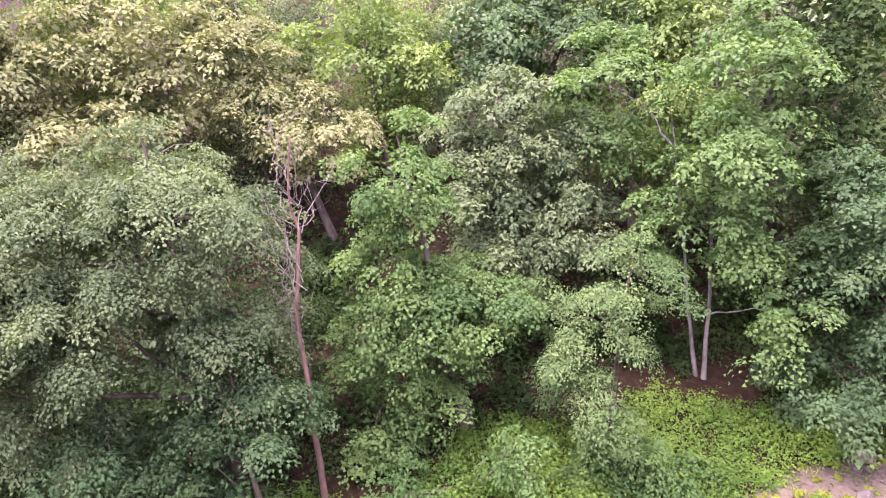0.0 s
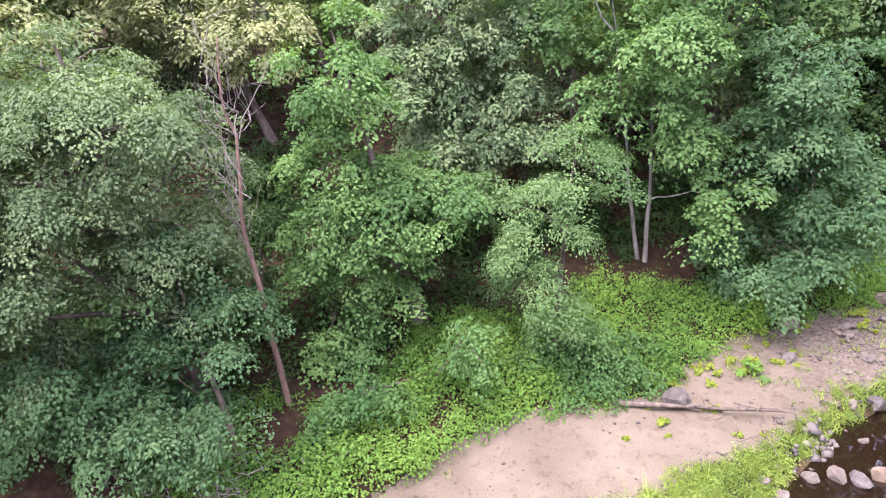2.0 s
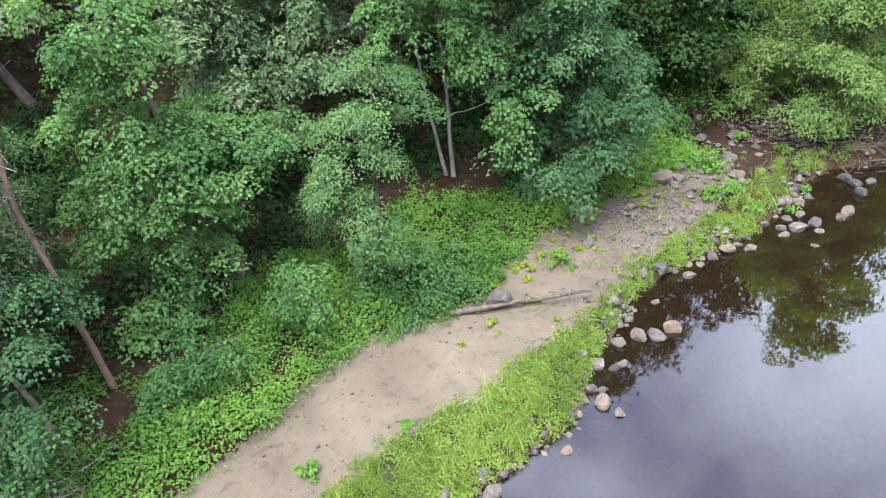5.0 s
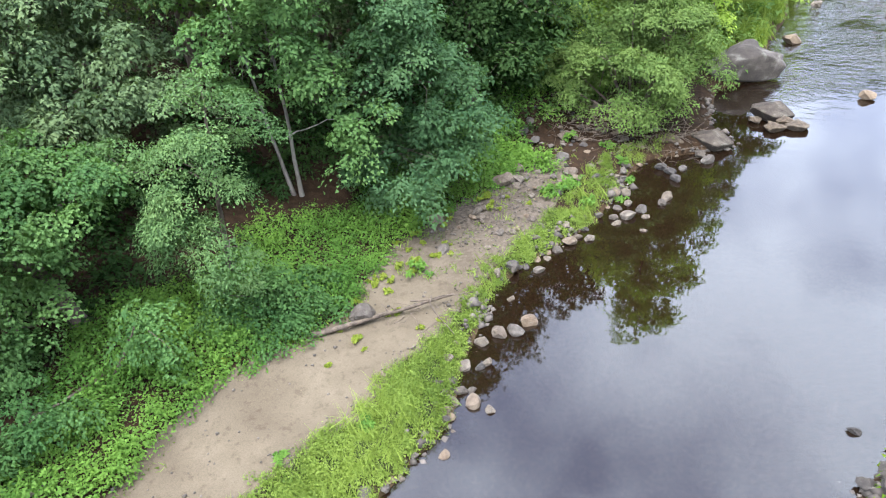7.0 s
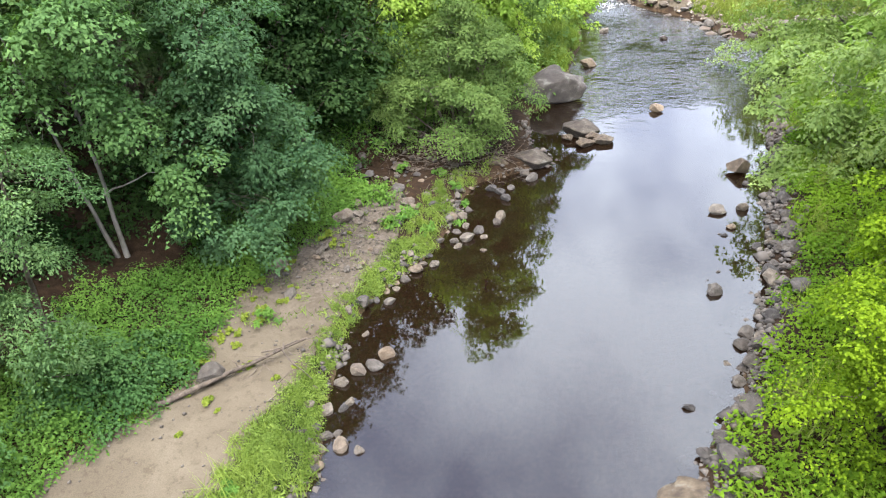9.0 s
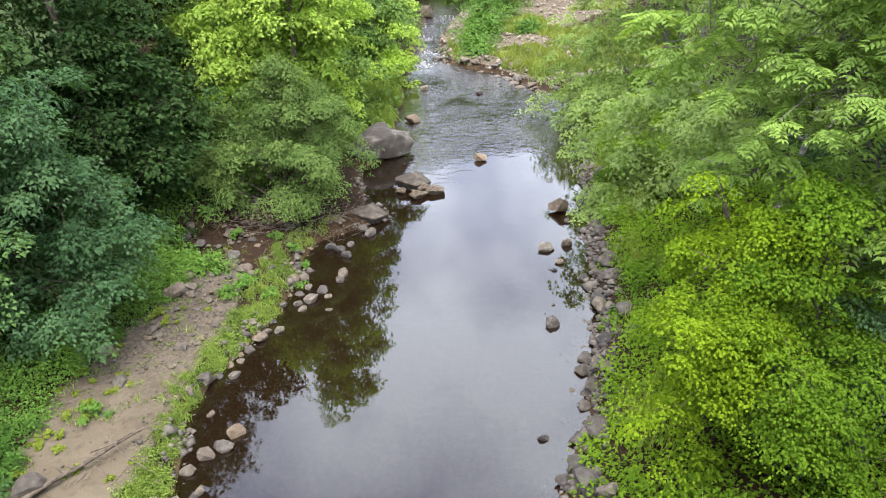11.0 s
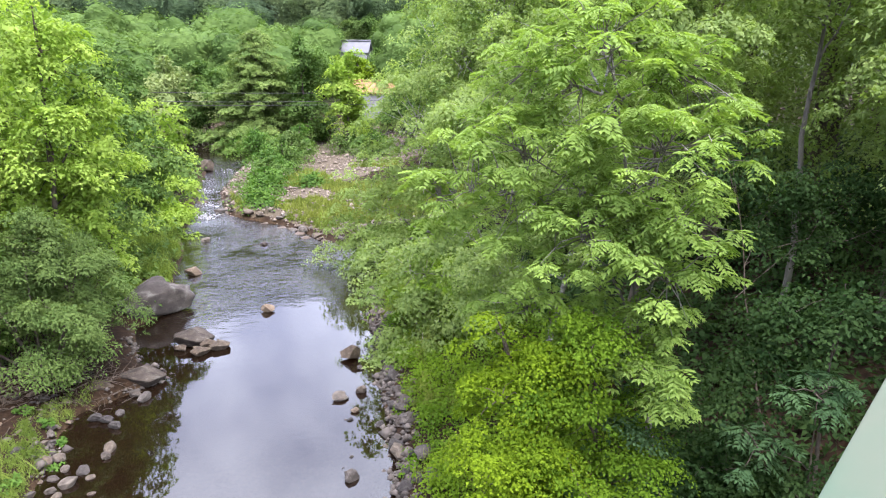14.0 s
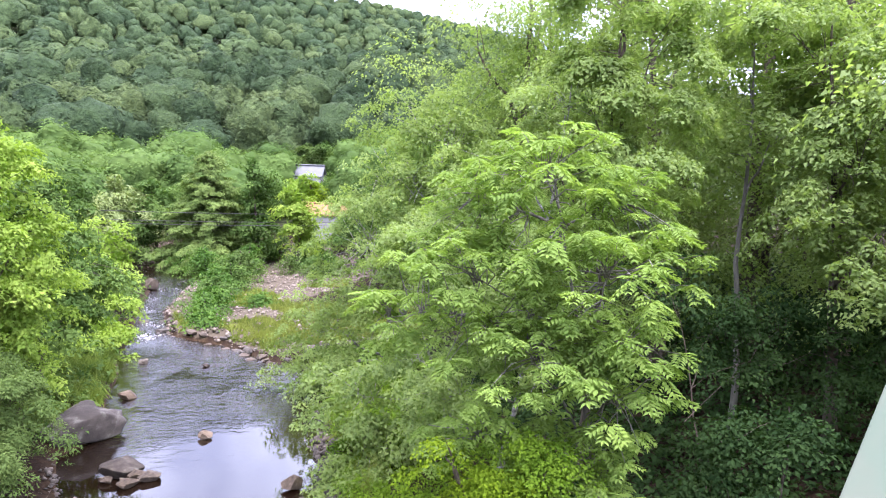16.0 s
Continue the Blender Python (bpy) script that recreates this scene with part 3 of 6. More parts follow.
# ---------------------------------------------------------------- trees
def tree(name, label, leaf_kind, leaf, base, girth, blobs, seed, bark=None, spread=None, per=90, density=1.0, trunks=None, group="", kind=None, inner=110):
    """Trunk, limbs to every mass of the crown, twigs to the sprays, and leaves."""
    rng = np.random.default_rng(seed)
    blobs = np.array(blobs, float)
    cs, rh, rv = blobs[:, :3], blobs[:, 3], blobs[:, 4]
    bx, by = base
    foot = np.array([bx, by, float(land(bx, by)) - 0.1])
    top = cs[np.argmax(cs[:, 2] + rv * 0.5)].copy()
    top[2] += rv[np.argmax(cs[:, 2] + rv * 0.5)] * 0.6
    thing = new(name)
    thing.matrix_world = pose(*foot)
    tagged(thing, label, "shrub" if "shrub" in name else "tree", group)
    stems, paths = [], []
    ends = trunks or [(foot, top)]
    for a, b in ends:
        line = bent(rng, a, b, 14, 0.05)
        stems.append(line)
        s = np.linspace(0, 1, 14)
        paths.append((line, girth * (1.0 + 0.5 * np.exp(-s * 14)) * (1 - 0.86 * s)))
    limbs = []
    stem_pts = np.concatenate(stems)
    for c, r in zip(cs, rh):
        want = np.array([c[0], c[1], c[2] - 0.9 * r])
        cost = np.linalg.norm(stem_pts - want, axis=1) + 0.5 * np.maximum(stem_pts[:, 2] - c[2], 0)
        a = stem_pts[np.argmin(cost)]
        line = bent(rng, a, c, 8, 0.25, 0.06)
        limbs.append(line)
        paths.append((line, girth * 0.42 * (1 - 0.75 * np.linspace(0, 1, 8))))
    joints = np.concatenate(limbs)
    # every mass of the crown is made of boughs: drooping pads of sprays, with dark gaps between
    size = spread or 0.23 + leaf * 1.6
    centres, outs, clump = [], [], []
    for c, r, v in zip(cs, rh, rv):
        area = 4 * np.pi * ((r * r * r * r + 2 * r * r * v * v) / 3) ** 0.5
        pad = float(np.clip(0.36 * (r + v) / 2, 0.4, 1.1)) if spread is None else spread * 1.25
        m = max(5, int(0.54 * area / (np.pi * pad**2)))
        k = max(2, int(1.9 * density * area / (np.pi * size**2) / m))
        d = unit(rng.normal(0, 1, (m, 3)))
        heart = c + d * rng.uniform(0.5, 1.0, (m, 1)) ** 0.5 * (1 + 0.18 * rng.normal(0, 1, (m, 1)).clip(-1.5, 1.5)) * [r, r, v]
        up = unit(0.5 * d + [0, 0, 0.85] + rng.normal(0, 0.15, (m, 3)))
        e1 = unit(np.cross(up, rng.normal(0, 1, (m, 3))))
        e2 = np.cross(up, e1)
        broad = pad * rng.uniform(0.6, 1.35, m)
        ang, rr = rng.uniform(0, 2 * np.pi, (m, k)), np.sqrt(rng.uniform(0, 1, (m, k)))
        at = heart[:, None] + (broad[:, None] * rr)[..., None] * (np.cos(ang)[..., None] * e1[:, None] + np.sin(ang)[..., None] * e2[:, None]) + up[:, None] * (0.12 * broad[:, None] * rng.normal(0, 1, (m, k)))[..., None]
        at[..., 2] -= 0.45 * broad[:, None] * rr**2
        centres.append(at.reshape(-1, 3))
        outs.append(np.repeat(d, k, 0))
        clump.append(np.repeat(rng.normal(0, 0.2, m), k))
    centres, outs, clump = np.concatenate(centres), np.concatenate(outs), np.concatenate(clump)
    centres[:, 2] = np.maximum(centres[:, 2], land(centres[:, 0], centres[:, 1]) + 0.25)
    twigs = []
    for c in centres[:: 9]:
        a = joints[np.argmin(np.linalg.norm(joints - c, axis=1))]
        twigs.append((bent(rng, a, c, 3, 0.3, 0.05), [girth * 0.08 + 0.004, girth * 0.04 + 0.003, 0.002]))
    clump = np.clip(0.5 + clump + 0.12 * rng.normal(0, 1, len(centres)), 0, 1)
    rad = size * rng.uniform(0.65, 1.3, len(centres))
    slim = {"willow": 0.55, "alder": 0.5, "birch": 0.75, "maple": 0.9, "lime": 0.9, "greygreen": 0.7}.get(leaf_kind, 0.72)
    droop = {"greygreen": 0.6, "birch": 0.7, "willow": 0.55}.get(leaf_kind, 0.6)
    if name in ("walnut_tree", "sumac_shrub"):
        tips, ways = [], []
        for c, r, v in zip(cs, rh, rv):
            k = int(19 * r * (r + v))
            d = unit(rng.normal(0, 1, (k, 3)) + [0, 0, 0.35])
            tips.append(c + d * rng.uniform(0.55, 1.05, (k, 1)) * [r * 1.1, r * 1.1, v * 1.1])
            ways.append(d)
        tips, ways = np.concatenate(tips), np.concatenate(ways)
        tips[:, 2] = np.maximum(tips[:, 2], land(tips[:, 0], tips[:, 1]) + 0.35)
        for c in tips:
            a = joints[np.argmin(np.linalg.norm(joints - c, axis=1))]
            twigs.append((bent(rng, a, c, 4, 0.25, 0.04), [0.016, 0.011, 0.008, 0.005]))
        n = 8
        spin = (np.arange(n) * 2 * np.pi / n)[None] + rng.uniform(0, 6.28, (len(tips), 1)) + rng.normal(0, 0.22, (len(tips), n))
        al = np.stack([np.cos(spin), np.sin(spin), rng.uniform(-0.75, 0.25, spin.shape)], -1) + 0.35 * (ways * [1, 1, 0.3])[:, None]
        length = (0.29 * rng.uniform(0.75, 1.2, (len(tips), 1)) * rng.uniform(0.8, 1.15, spin.shape)).reshape(-1)
        al = al.reshape(-1, 3)
        nm = np.array([0, 0, 1.0]) + 0.5 * al * [1, 1, 0] + rng.normal(0, 0.2, al.shape)
        tn = np.repeat(np.clip(0.5 + rng.normal(0, 0.2, len(tips)), 0, 1), n)
        cc, aa, nn, ll, ww = compound(rng, np.repeat(tips, n, 0), al, nm, length, 5, 0.3)
        crown = leaves_mesh("crown", cc - foot, aa, nn, ll * 0.82, ww * 0.9, np.tile(tn, 11), LEAVES[leaf_kind], True)
    else:
        pos, al, nm, ln, wd, idx = sprays(rng, centres, outs, rad, per, leaf, droop, slim=slim)
        # broader fill leaves inside the crown: they block light, low tint deepens the shade
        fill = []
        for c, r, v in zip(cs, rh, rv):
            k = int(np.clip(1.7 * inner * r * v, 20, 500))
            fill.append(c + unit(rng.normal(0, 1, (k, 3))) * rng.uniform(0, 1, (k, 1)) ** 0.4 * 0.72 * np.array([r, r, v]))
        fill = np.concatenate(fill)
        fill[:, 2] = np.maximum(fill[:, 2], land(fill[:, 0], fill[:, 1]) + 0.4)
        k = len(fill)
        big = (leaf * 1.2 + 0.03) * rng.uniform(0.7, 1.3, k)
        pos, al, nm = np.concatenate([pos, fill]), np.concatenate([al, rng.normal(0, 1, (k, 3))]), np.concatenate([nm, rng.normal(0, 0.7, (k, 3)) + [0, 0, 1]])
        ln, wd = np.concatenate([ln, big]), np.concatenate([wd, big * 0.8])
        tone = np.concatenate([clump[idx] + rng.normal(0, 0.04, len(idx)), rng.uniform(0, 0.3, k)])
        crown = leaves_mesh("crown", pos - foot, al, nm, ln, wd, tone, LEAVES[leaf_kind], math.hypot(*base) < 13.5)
    for path in paths[: len(ends)]:
        v, f = tubes([path], 9)
        part("trunk", mesh_of("trunk", v - foot, f, bark or BARK, True), thing)
    for path in paths[len(ends):]:
        v, f = tubes([path], 6)
        part("limb", mesh_of("limb", v - foot, f, bark or BARK, True), thing)
    v, f = tubes(twigs, 3)
    tagged(part("twig_spray", mesh_of("twig_spray", v - foot, f, bark or BARK, True), thing), kind="stuff")
    part("crown", crown, thing)
    return thing


planted = []


def plant(name, label, leaf_kind, leaf, base, girth, blobs, back=1.0):
    """One tree. blobs: the masses of its crown, x, y, z, radius across, radius up. back: how many times farther off it stands than the numbers say."""
    bark, trunks = BARK, None
    if back != 1.0:
        blobs = [[x * back, y * back, 9 + (z - 9) * back, r * back, v * back] for x, y, z, r, v in blobs]
        base, girth = (base[0] * back, base[1] * back), girth * back
    if name in ("birch_tree", "walnut_tree"):
        bark = BARK_BIRCH if name == "birch_tree" else BARK_PALE
    if name == "twin_trunk_maple":
        base, bark, girth = (-10.16, 12.62), BARK_PALE, 0.056
        trunks = [((-10.30, 12.51, 0.86), (-11.20, 12.20, 8.07)), ((-10.16, 12.62, 0.86), (-10.43, 12.89, 9.01))]
    if name in ("riverside_alder", "bank_shrub"):
        foot = (base[0], base[1], float(land(*base)) - 0.1)
        fan = np.random.default_rng(len(planted))
        trunks = [((foot[0] + fan.normal(0, 0.12), foot[1] + fan.normal(0, 0.12), foot[2]), (b[0], b[1], b[2])) for b in blobs[:9]]
    if base is None:
        base, bark = (16.47, 12.20), BARK_PALE
        trunks = [((16.47, 12.20, 2.0), (16.39, 12.32, 14.66))]
    d = math.hypot(*base)
    per = (84 if d < 14 else 62) if d < 20 else 40 if d < 34 else 32
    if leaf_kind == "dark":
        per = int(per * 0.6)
    density = 1.3 if leaf_kind in ("lime", "leafgreen") else 0.5 if name == "walnut_tree" else 0.7 if name == "sumac_shrub" else 1.3 if name == "elm_tree" else 1.7 if name == "riverside_alder" else 1.3 if leaf_kind in ("willow", "birch") else 1.1
    wide = None if d < 20 else 0.46 if d < 34 else 0.62
    if name == "riverside_alder":
        per, wide = 62, 0.36
    if base[0] > 12:
        density *= 0.75
    inner = 24 if base[0] > 12 else 45 if base[0] > 9 and leaf_kind in ("birch", "maple") else 75
    planted.append(tree(name, label, leaf_kind, leaf * min(back, 1.35) * (0.50 if d < 13.5 else 0.58 if d < 20 else 0.74), base, girth, blobs, 100 + len(planted), bark, per=per, trunks=trunks, density=density, inner=inner, spread=wide))


# these saplings get their forest shade from the low leaf colour
plant("understorey_maple", "sapling thicket on the forest floor, leaves darkened for shade", "dark", 0.16, (-15.1, -0.3), 0.08, [[-15.1, -0.9, 1.3, 1.7, 1.3], [-15.7, -2.0, 2.1, 1.6, 1.8], [-13.5, -1.6, 0.9, 1.5, 0.7]])
plant("understorey_maple", "sapling behind the twin trunks, leaves darkened for shade", "dark", 0.16, (-13.2, 13.2), 0.08, [[-11.5, 12.2, 0.9, 1.1, 1.0], [-11.1, 15.3, 1.6, 1.6, 1.6], [-12.4, 12.1, 2.2, 1.1, 1.3]])
plant("bank_shrub", "rounded leafy shrub on the bank", "shrub", 0.15, (-8.5, 9.0), 0.03, [[-8.2, 8.0, 1.2, 0.7, 0.35], [-7.8, 8.9, 1.1, 0.6, 0.35], [-8.8, 7.9, 1.5, 0.6, 0.4], [-8.4, 8.6, 1.5, 0.6, 0.35], [-8.0, 9.6, 1.0, 0.5, 0.3], [-7.6, 8.3, 0.9, 0.5, 0.25]])
plant("bank_shrub", "low dark green shrub on the bank", "shrub", 0.15, (-9.9, 5.9), 0.05, [[-8.9, 5.9, 2.2, 0.6, 0.4], [-9.8, 4.0, 1.4, 0.8, 0.6]])
plant("elm_tree", "weeping grey-green elm with drooping sprays beside the river", "greygreen", 0.125, (-11.5, 1.6), 0.16, [[-12.5, -0.4, 6.8, 1.6, 1.5], [-11.8, 1.2, 6.8, 1.9, 1.4], [-12.0, 2.4, 6.0, 1.0, 1.5], [-11.4, 0.1, 5.2, 1.8, 1.5], [-11.4, -1.2, 4.5, 1.2, 1.2], [-12.4, -1.9, 6.4, 1.4, 2.0], [-11.8, -0.8, 5.6, 1.3, 1.1], [-11.3, 1.8, 5.0, 1.1, 0.9], [-12.2, 1.0, 7.6, 1.2, 0.9]])
plant("young_maple", "low spreading young maple with broad green leaves on the bank", "mid", 0.15, (-10.2, 1.7), 0.07, [[-10.5, 1.1, 2.8, 1.5, 0.9], [-10.8, 2.0, 3.5, 0.9, 0.8], [-10.3, 0.5, 2.2, 1.2, 0.6], [-11.1, 1.6, 4.3, 0.7, 0.9]])
plant("maple_tree", "bright green maple with a hanging lower crown at the forest edge", "maple", 0.15, (-11.1, 6.3), 0.14, [[-11.8, 5.5, 7.0, 1.0, 1.3], [-11.9, 5.2, 5.4, 1.0, 0.8], [-11.3, 5.3, 3.9, 1.3, 1.1], [-10.6, 6.7, 4.0, 1.0, 1.1], [-11.4, 4.5, 2.4, 0.8, 1.0], [-10.9, 5.1, 2.2, 0.5, 0.6], [-11.7, 4.5, 4.3, 0.7, 0.8], [-11.3, 6.2, 4.6, 1.5, 0.6]])
plant("ash_tree", "tall grey-green ash standing behind the maple", "greygreen", 0.17, (-14.2, 7.8), 0.17, [[-13.8, 9.4, 8.0, 1.6, 1.4], [-13.6, 8.8, 6.1, 1.3, 1.7], [-13.6, 11.1, 6.8, 1.4, 2.0], [-12.7, 9.2, 4.8, 1.3, 1.0], [-12.7, 10.3, 5.5, 1.5, 1.2], [-13.5, 8.7, 4.4, 1.4, 1.1], [-12.1, 10.8, 4.2, 1.0, 0.9], [-14.6, 9.6, 5.6, 1.6, 1.5]])
plant("willow_shrub", "pale arching willow shrub leaning over the bank", "willow", 0.12, (-9.5, 8.8), 0.07, [[-8.8, 8.8, 5.1, 0.9, 0.7], [-9.0, 8.2, 4.3, 0.8, 0.8], [-9.2, 7.6, 3.1, 0.7, 1.0], [-10.2, 7.7, 4.2, 0.7, 0.7], [-8.3, 7.9, 2.7, 0.7, 0.6]])
plant("twin_trunk_maple", "tall maple with two pale leaning trunks and bright leaves", "maple", 0.16, None, 0.12, [[-9.9, 12.8, 8.7, 1.5, 1.5], [-9.8, 12.4, 7.3, 1.4, 1.2], [-9.4, 12.4, 5.6, 1.1, 1.1], [-10.8, 11.6, 5.5, 0.8, 1.0], [-9.0, 12.6, 4.8, 0.7, 0.8], [-7.9, 12.5, 3.5, 0.8, 0.5], [-12.7, 11.8, 8.3, 1.5, 1.8]])
plant("beech_tree", "leaning deep green beech at the edge of the wood", "mid", 0.17, (-9.9, 14.8), 0.12, [[-7.6, 14.5, 5.6, 1.6, 1.6], [-7.4, 14.2, 4.1, 1.8, 1.4], [-6.5, 15.4, 3.3, 1.2, 1.2], [-7.5, 13.6, 2.2, 1.6, 0.8], [-6.5, 14.5, 2.3, 0.9, 0.7]])
plant("rusty_birch", "tall birch with a rusty tan tinge to its crown", "tan", 0.18, (-20.3, 1.3), 0.14, [[-22.1, -0.0, 9.6, 3.0, 2.1], [-22.2, -2.1, 10.0, 2.5, 2.7], [-20.5, 2.7, 9.3, 2.7, 1.9], [-19.8, 0.7, 7.6, 2.5, 1.2]])
plant("rusty_birch", "thin-crowned birch with tan seed clusters in the wood", "tan", 0.18, (-18.3, 6.3), 0.12, [[-19.1, 5.4, 8.2, 1.9, 1.4], [-17.6, 6.1, 7.4, 1.4, 1.3], [-20.9, 4.8, 10.3, 1.7, 1.5]])
plant("maple_tree", "light green maple rising at the back of the wood", "ash", 0.19, (-19.6, 8.9), 0.15, [[-19.4, 8.1, 10.1, 2.0, 1.4], [-17.9, 8.8, 8.9, 1.2, 1.2]])
plant("maple_tree", "dense green maple standing deep in the wood", "mid", 0.2, (-19.3, 12.1), 0.17, [[-18.7, 12.5, 9.9, 2.9, 1.7], [-16.6, 14.7, 10.1, 2.1, 1.7]])
plant("maple_tree", "fresh green maple standing deep in the wood", "ash", 0.2, (-16.0, 15.6), 0.16, [[-14.0, 15.6, 9.5, 1.6, 1.8], [-12.9, 14.1, 7.5, 1.1, 1.5]])
# the wood's shade is put into the leaf colour of these two maples
plant("hemlock_like_maple", "maple behind the beech, shadow put into its dark green leaves", "dark", 0.19, (-12.1, 16.6), 0.15, [[-10.1, 16.8, 9.0, 1.8, 2.5], [-9.0, 15.9, 6.1, 1.4, 2.4], [-8.6, 15.1, 3.8, 1.2, 1.4]])
plant("maple_tree", "maple of the wood, shade put into its dark green leaves", "dark", 0.2, (-8.0, 19.7), 0.15, [[-6.8, 20.7, 4.5, 1.7, 2.1], [-8.1, 20.4, 5.9, 1.9, 2.1], [-7.2, 19.8, 3.0, 1.3, 0.9], [-8.3, 20.3, 3.4, 2.1, 2.3], [-8.4, 20.6, 8.8, 1.7, 1.9], [-8.8, 20.4, 11.4, 1.3, 1.5]])
plant("riverside_alder", "rounded bushy alder fanning out over the debris-strewn point", "alder", 0.12, (-3.0, 21.3), 0.055, [[-3.3, 21.9, 4.4, 1.1, 0.8], [-4.6, 21.6, 3.4, 1.0, 0.8], [-2.0, 21.8, 3.6, 1.1, 0.8], [-5.3, 21.3, 2.3, 0.9, 0.7], [-1.4, 21.7, 2.5, 0.8, 0.7], [-3.8, 20.6, 2.7, 1.1, 0.6], [-2.3, 20.5, 2.5, 1.1, 0.6], [-1.7, 21.0, 1.5, 0.7, 0.5], [-4.7, 20.5, 1.6, 0.8, 0.5], [-2.7, 22.8, 3.9, 1.5, 1.1], [-4.2, 22.7, 2.9, 1.5, 1.1], [-2.1, 22.5, 2.0, 1.0, 0.9], [-3.0, 20.3, 1.5, 0.8, 0.4], [-3.2, 21.8, 5.1, 0.7, 0.5]])
plant("maple_tree", "yellow-green maple upstream on the bank", "gold", 0.18, (-3.3, 25.1), 0.14, [[-3.9, 25.3, 4.3, 2.4, 1.8], [-5.1, 26.0, 5.9, 2.3, 1.8], [-1.9, 26.2, 5.5, 1.8, 1.8], [-3.0, 25.4, 5.6, 1.8, 2.0], [-2.1, 25.0, 4.3, 1.3, 1.3], [-6.5, 25.0, 4.9, 1.3, 1.6], [-4.2, 25.6, 8.0, 1.7, 1.5]])
# leaf colour carries the shade behind the alder
plant("maple_tree", "maple upstream behind the alder, leaves darkened for shade", "dark", 0.22, (-8.7, 25.0), 0.17, [[-8.7, 22.8, 5.5, 3.2, 2.5], [-10.3, 23.2, 6.9, 2.6, 2.4], [-7.6, 23.9, 3.8, 2.0, 2.2], [-10.2, 20.6, 3.8, 1.8, 1.8], [-8.3, 25.2, 9.0, 2.2, 2.4], [-8.6, 25.2, 12.6, 1.8, 2.2], [-6.2, 26.6, 9.6, 1.9, 2.2]])
plant("maple_tree", "golden-green maple with a tall ragged top", "gold", 0.2, (-2.9, 27.4), 0.15, [[-2.4, 27.7, 9.5, 1.4, 1.9], [-2.9, 27.7, 11.0, 1.1, 1.4], [-2.1, 27.7, 7.1, 1.9, 1.7], [-3.1, 26.9, 7.9, 1.4, 1.9]], back=0.9)
plant("ash_tree", "leafy ash on the upstream bank", "valley", 0.22, (-1.5, 33.6), 0.15, [[-1.2, 35.0, 8.6, 1.8, 2.1], [-0.4, 33.6, 6.2, 2.0, 2.0], [-1.4, 32.2, 4.1, 2.2, 1.9], [-2.1, 34.4, 7.9, 1.5, 1.8]])
plant("maple_tree", "yellow-green maple leaning over the rapids", "gold", 0.28, (1.1, 46.7), 0.14, [[1.0, 46.7, 5.8, 2.0, 2.2], [0.7, 44.2, 2.8, 1.9, 2.3], [0.2, 40.4, 1.1, 2.1, 1.6], [1.3, 41.6, 1.5, 1.1, 1.4]])
plant("lime_maple", "bright lime-green maple at the foot of the bridge", "lime", 0.1, (6.7, 8.4), 0.08, [[4.8, 8.2, 4.2, 1.0, 0.8], [4.3, 7.7, 3.3, 0.9, 0.8], [5.8, 8.3, 4.8, 0.8, 0.6], [5.0, 8.8, 5.2, 0.4, 0.4], [4.1, 7.3, 2.4, 0.6, 0.5], [5.1, 7.6, 3.6, 0.6, 0.8], [4.8, 7.2, 2.9, 0.5, 0.5], [5.4, 8.0, 2.3, 0.7, 0.6]])
plant("maple_tree", "leafy green maple beside the lime-green one", "leafgreen", 0.12, (7.2, 8.4), 0.07, [[6.5, 8.1, 3.9, 1.0, 0.8], [7.0, 7.6, 2.7, 1.0, 0.8], [6.1, 7.0, 1.9, 0.8, 0.6], [6.7, 8.5, 5.0, 0.8, 0.6], [5.7, 7.3, 2.9, 0.7, 0.6], [6.9, 6.9, 1.6, 0.9, 0.7]], back=0.92)
plant("birch_tree", "close group of birches behind the butternut", "birch", 0.13, (10.3, 15.2), 0.09, [[8.4, 13.8, 6.4, 1.5, 1.3], [9.4, 13.0, 8.2, 1.5, 1.3], [8.2, 15.0, 8.4, 1.4, 1.3], [9.9, 14.4, 10.2, 1.5, 1.3], [7.6, 13.4, 4.6, 1.2, 1.1], [9.3, 12.2, 6.0, 1.3, 1.2], [10.8, 13.2, 11.8, 1.4, 1.2]])
plant("young_maple", "shaded young maple beneath the butternut", "mid", 0.13, (8.1, 6.3), 0.03, [[6.3, 7.7, 3.3, 0.7, 0.9], [6.0, 7.3, 2.0, 0.8, 0.6], [7.5, 7.5, 2.0, 0.8, 0.8]])
plant("walnut_tree", "butternut with long drooping compound leaves", "walnut", 0.12, (8.3, 8.2), 0.075, [[7.0, 7.6, 4.6, 0.8, 0.6], [6.9, 8.0, 5.2, 0.9, 0.6], [6.0, 9.3, 5.2, 0.9, 0.6], [6.9, 9.0, 9.6, 1.2, 0.9], [7.4, 8.0, 8.0, 1.4, 1.1], [6.2, 10.0, 7.8, 1.5, 1.0], [8.1, 8.5, 9.3, 0.7, 0.6], [6.6, 8.7, 6.6, 1.4, 0.8], [7.3, 7.5, 6.1, 0.8, 0.7], [5.0, 11.1, 7.0, 0.8, 0.6], [6.4, 10.4, 9.3, 0.9, 0.7], [7.5, 7.7, 7.0, 0.8, 0.6]])
plant("birch_tree", "leaning white birch with fine leaves over the river", "birch", 0.13, (9.3, 20.4), 0.14, [[8.0, 19.6, 7.8, 2.0, 2.2], [9.4, 18.9, 9.7, 2.0, 1.6], [7.1, 20.3, 5.1, 1.6, 1.9], [6.8, 18.3, 3.4, 1.6, 1.4], [6.2, 20.6, 3.4, 1.1, 0.8], [10.7, 19.2, 11.2, 1.7, 1.5]], back=1.5)
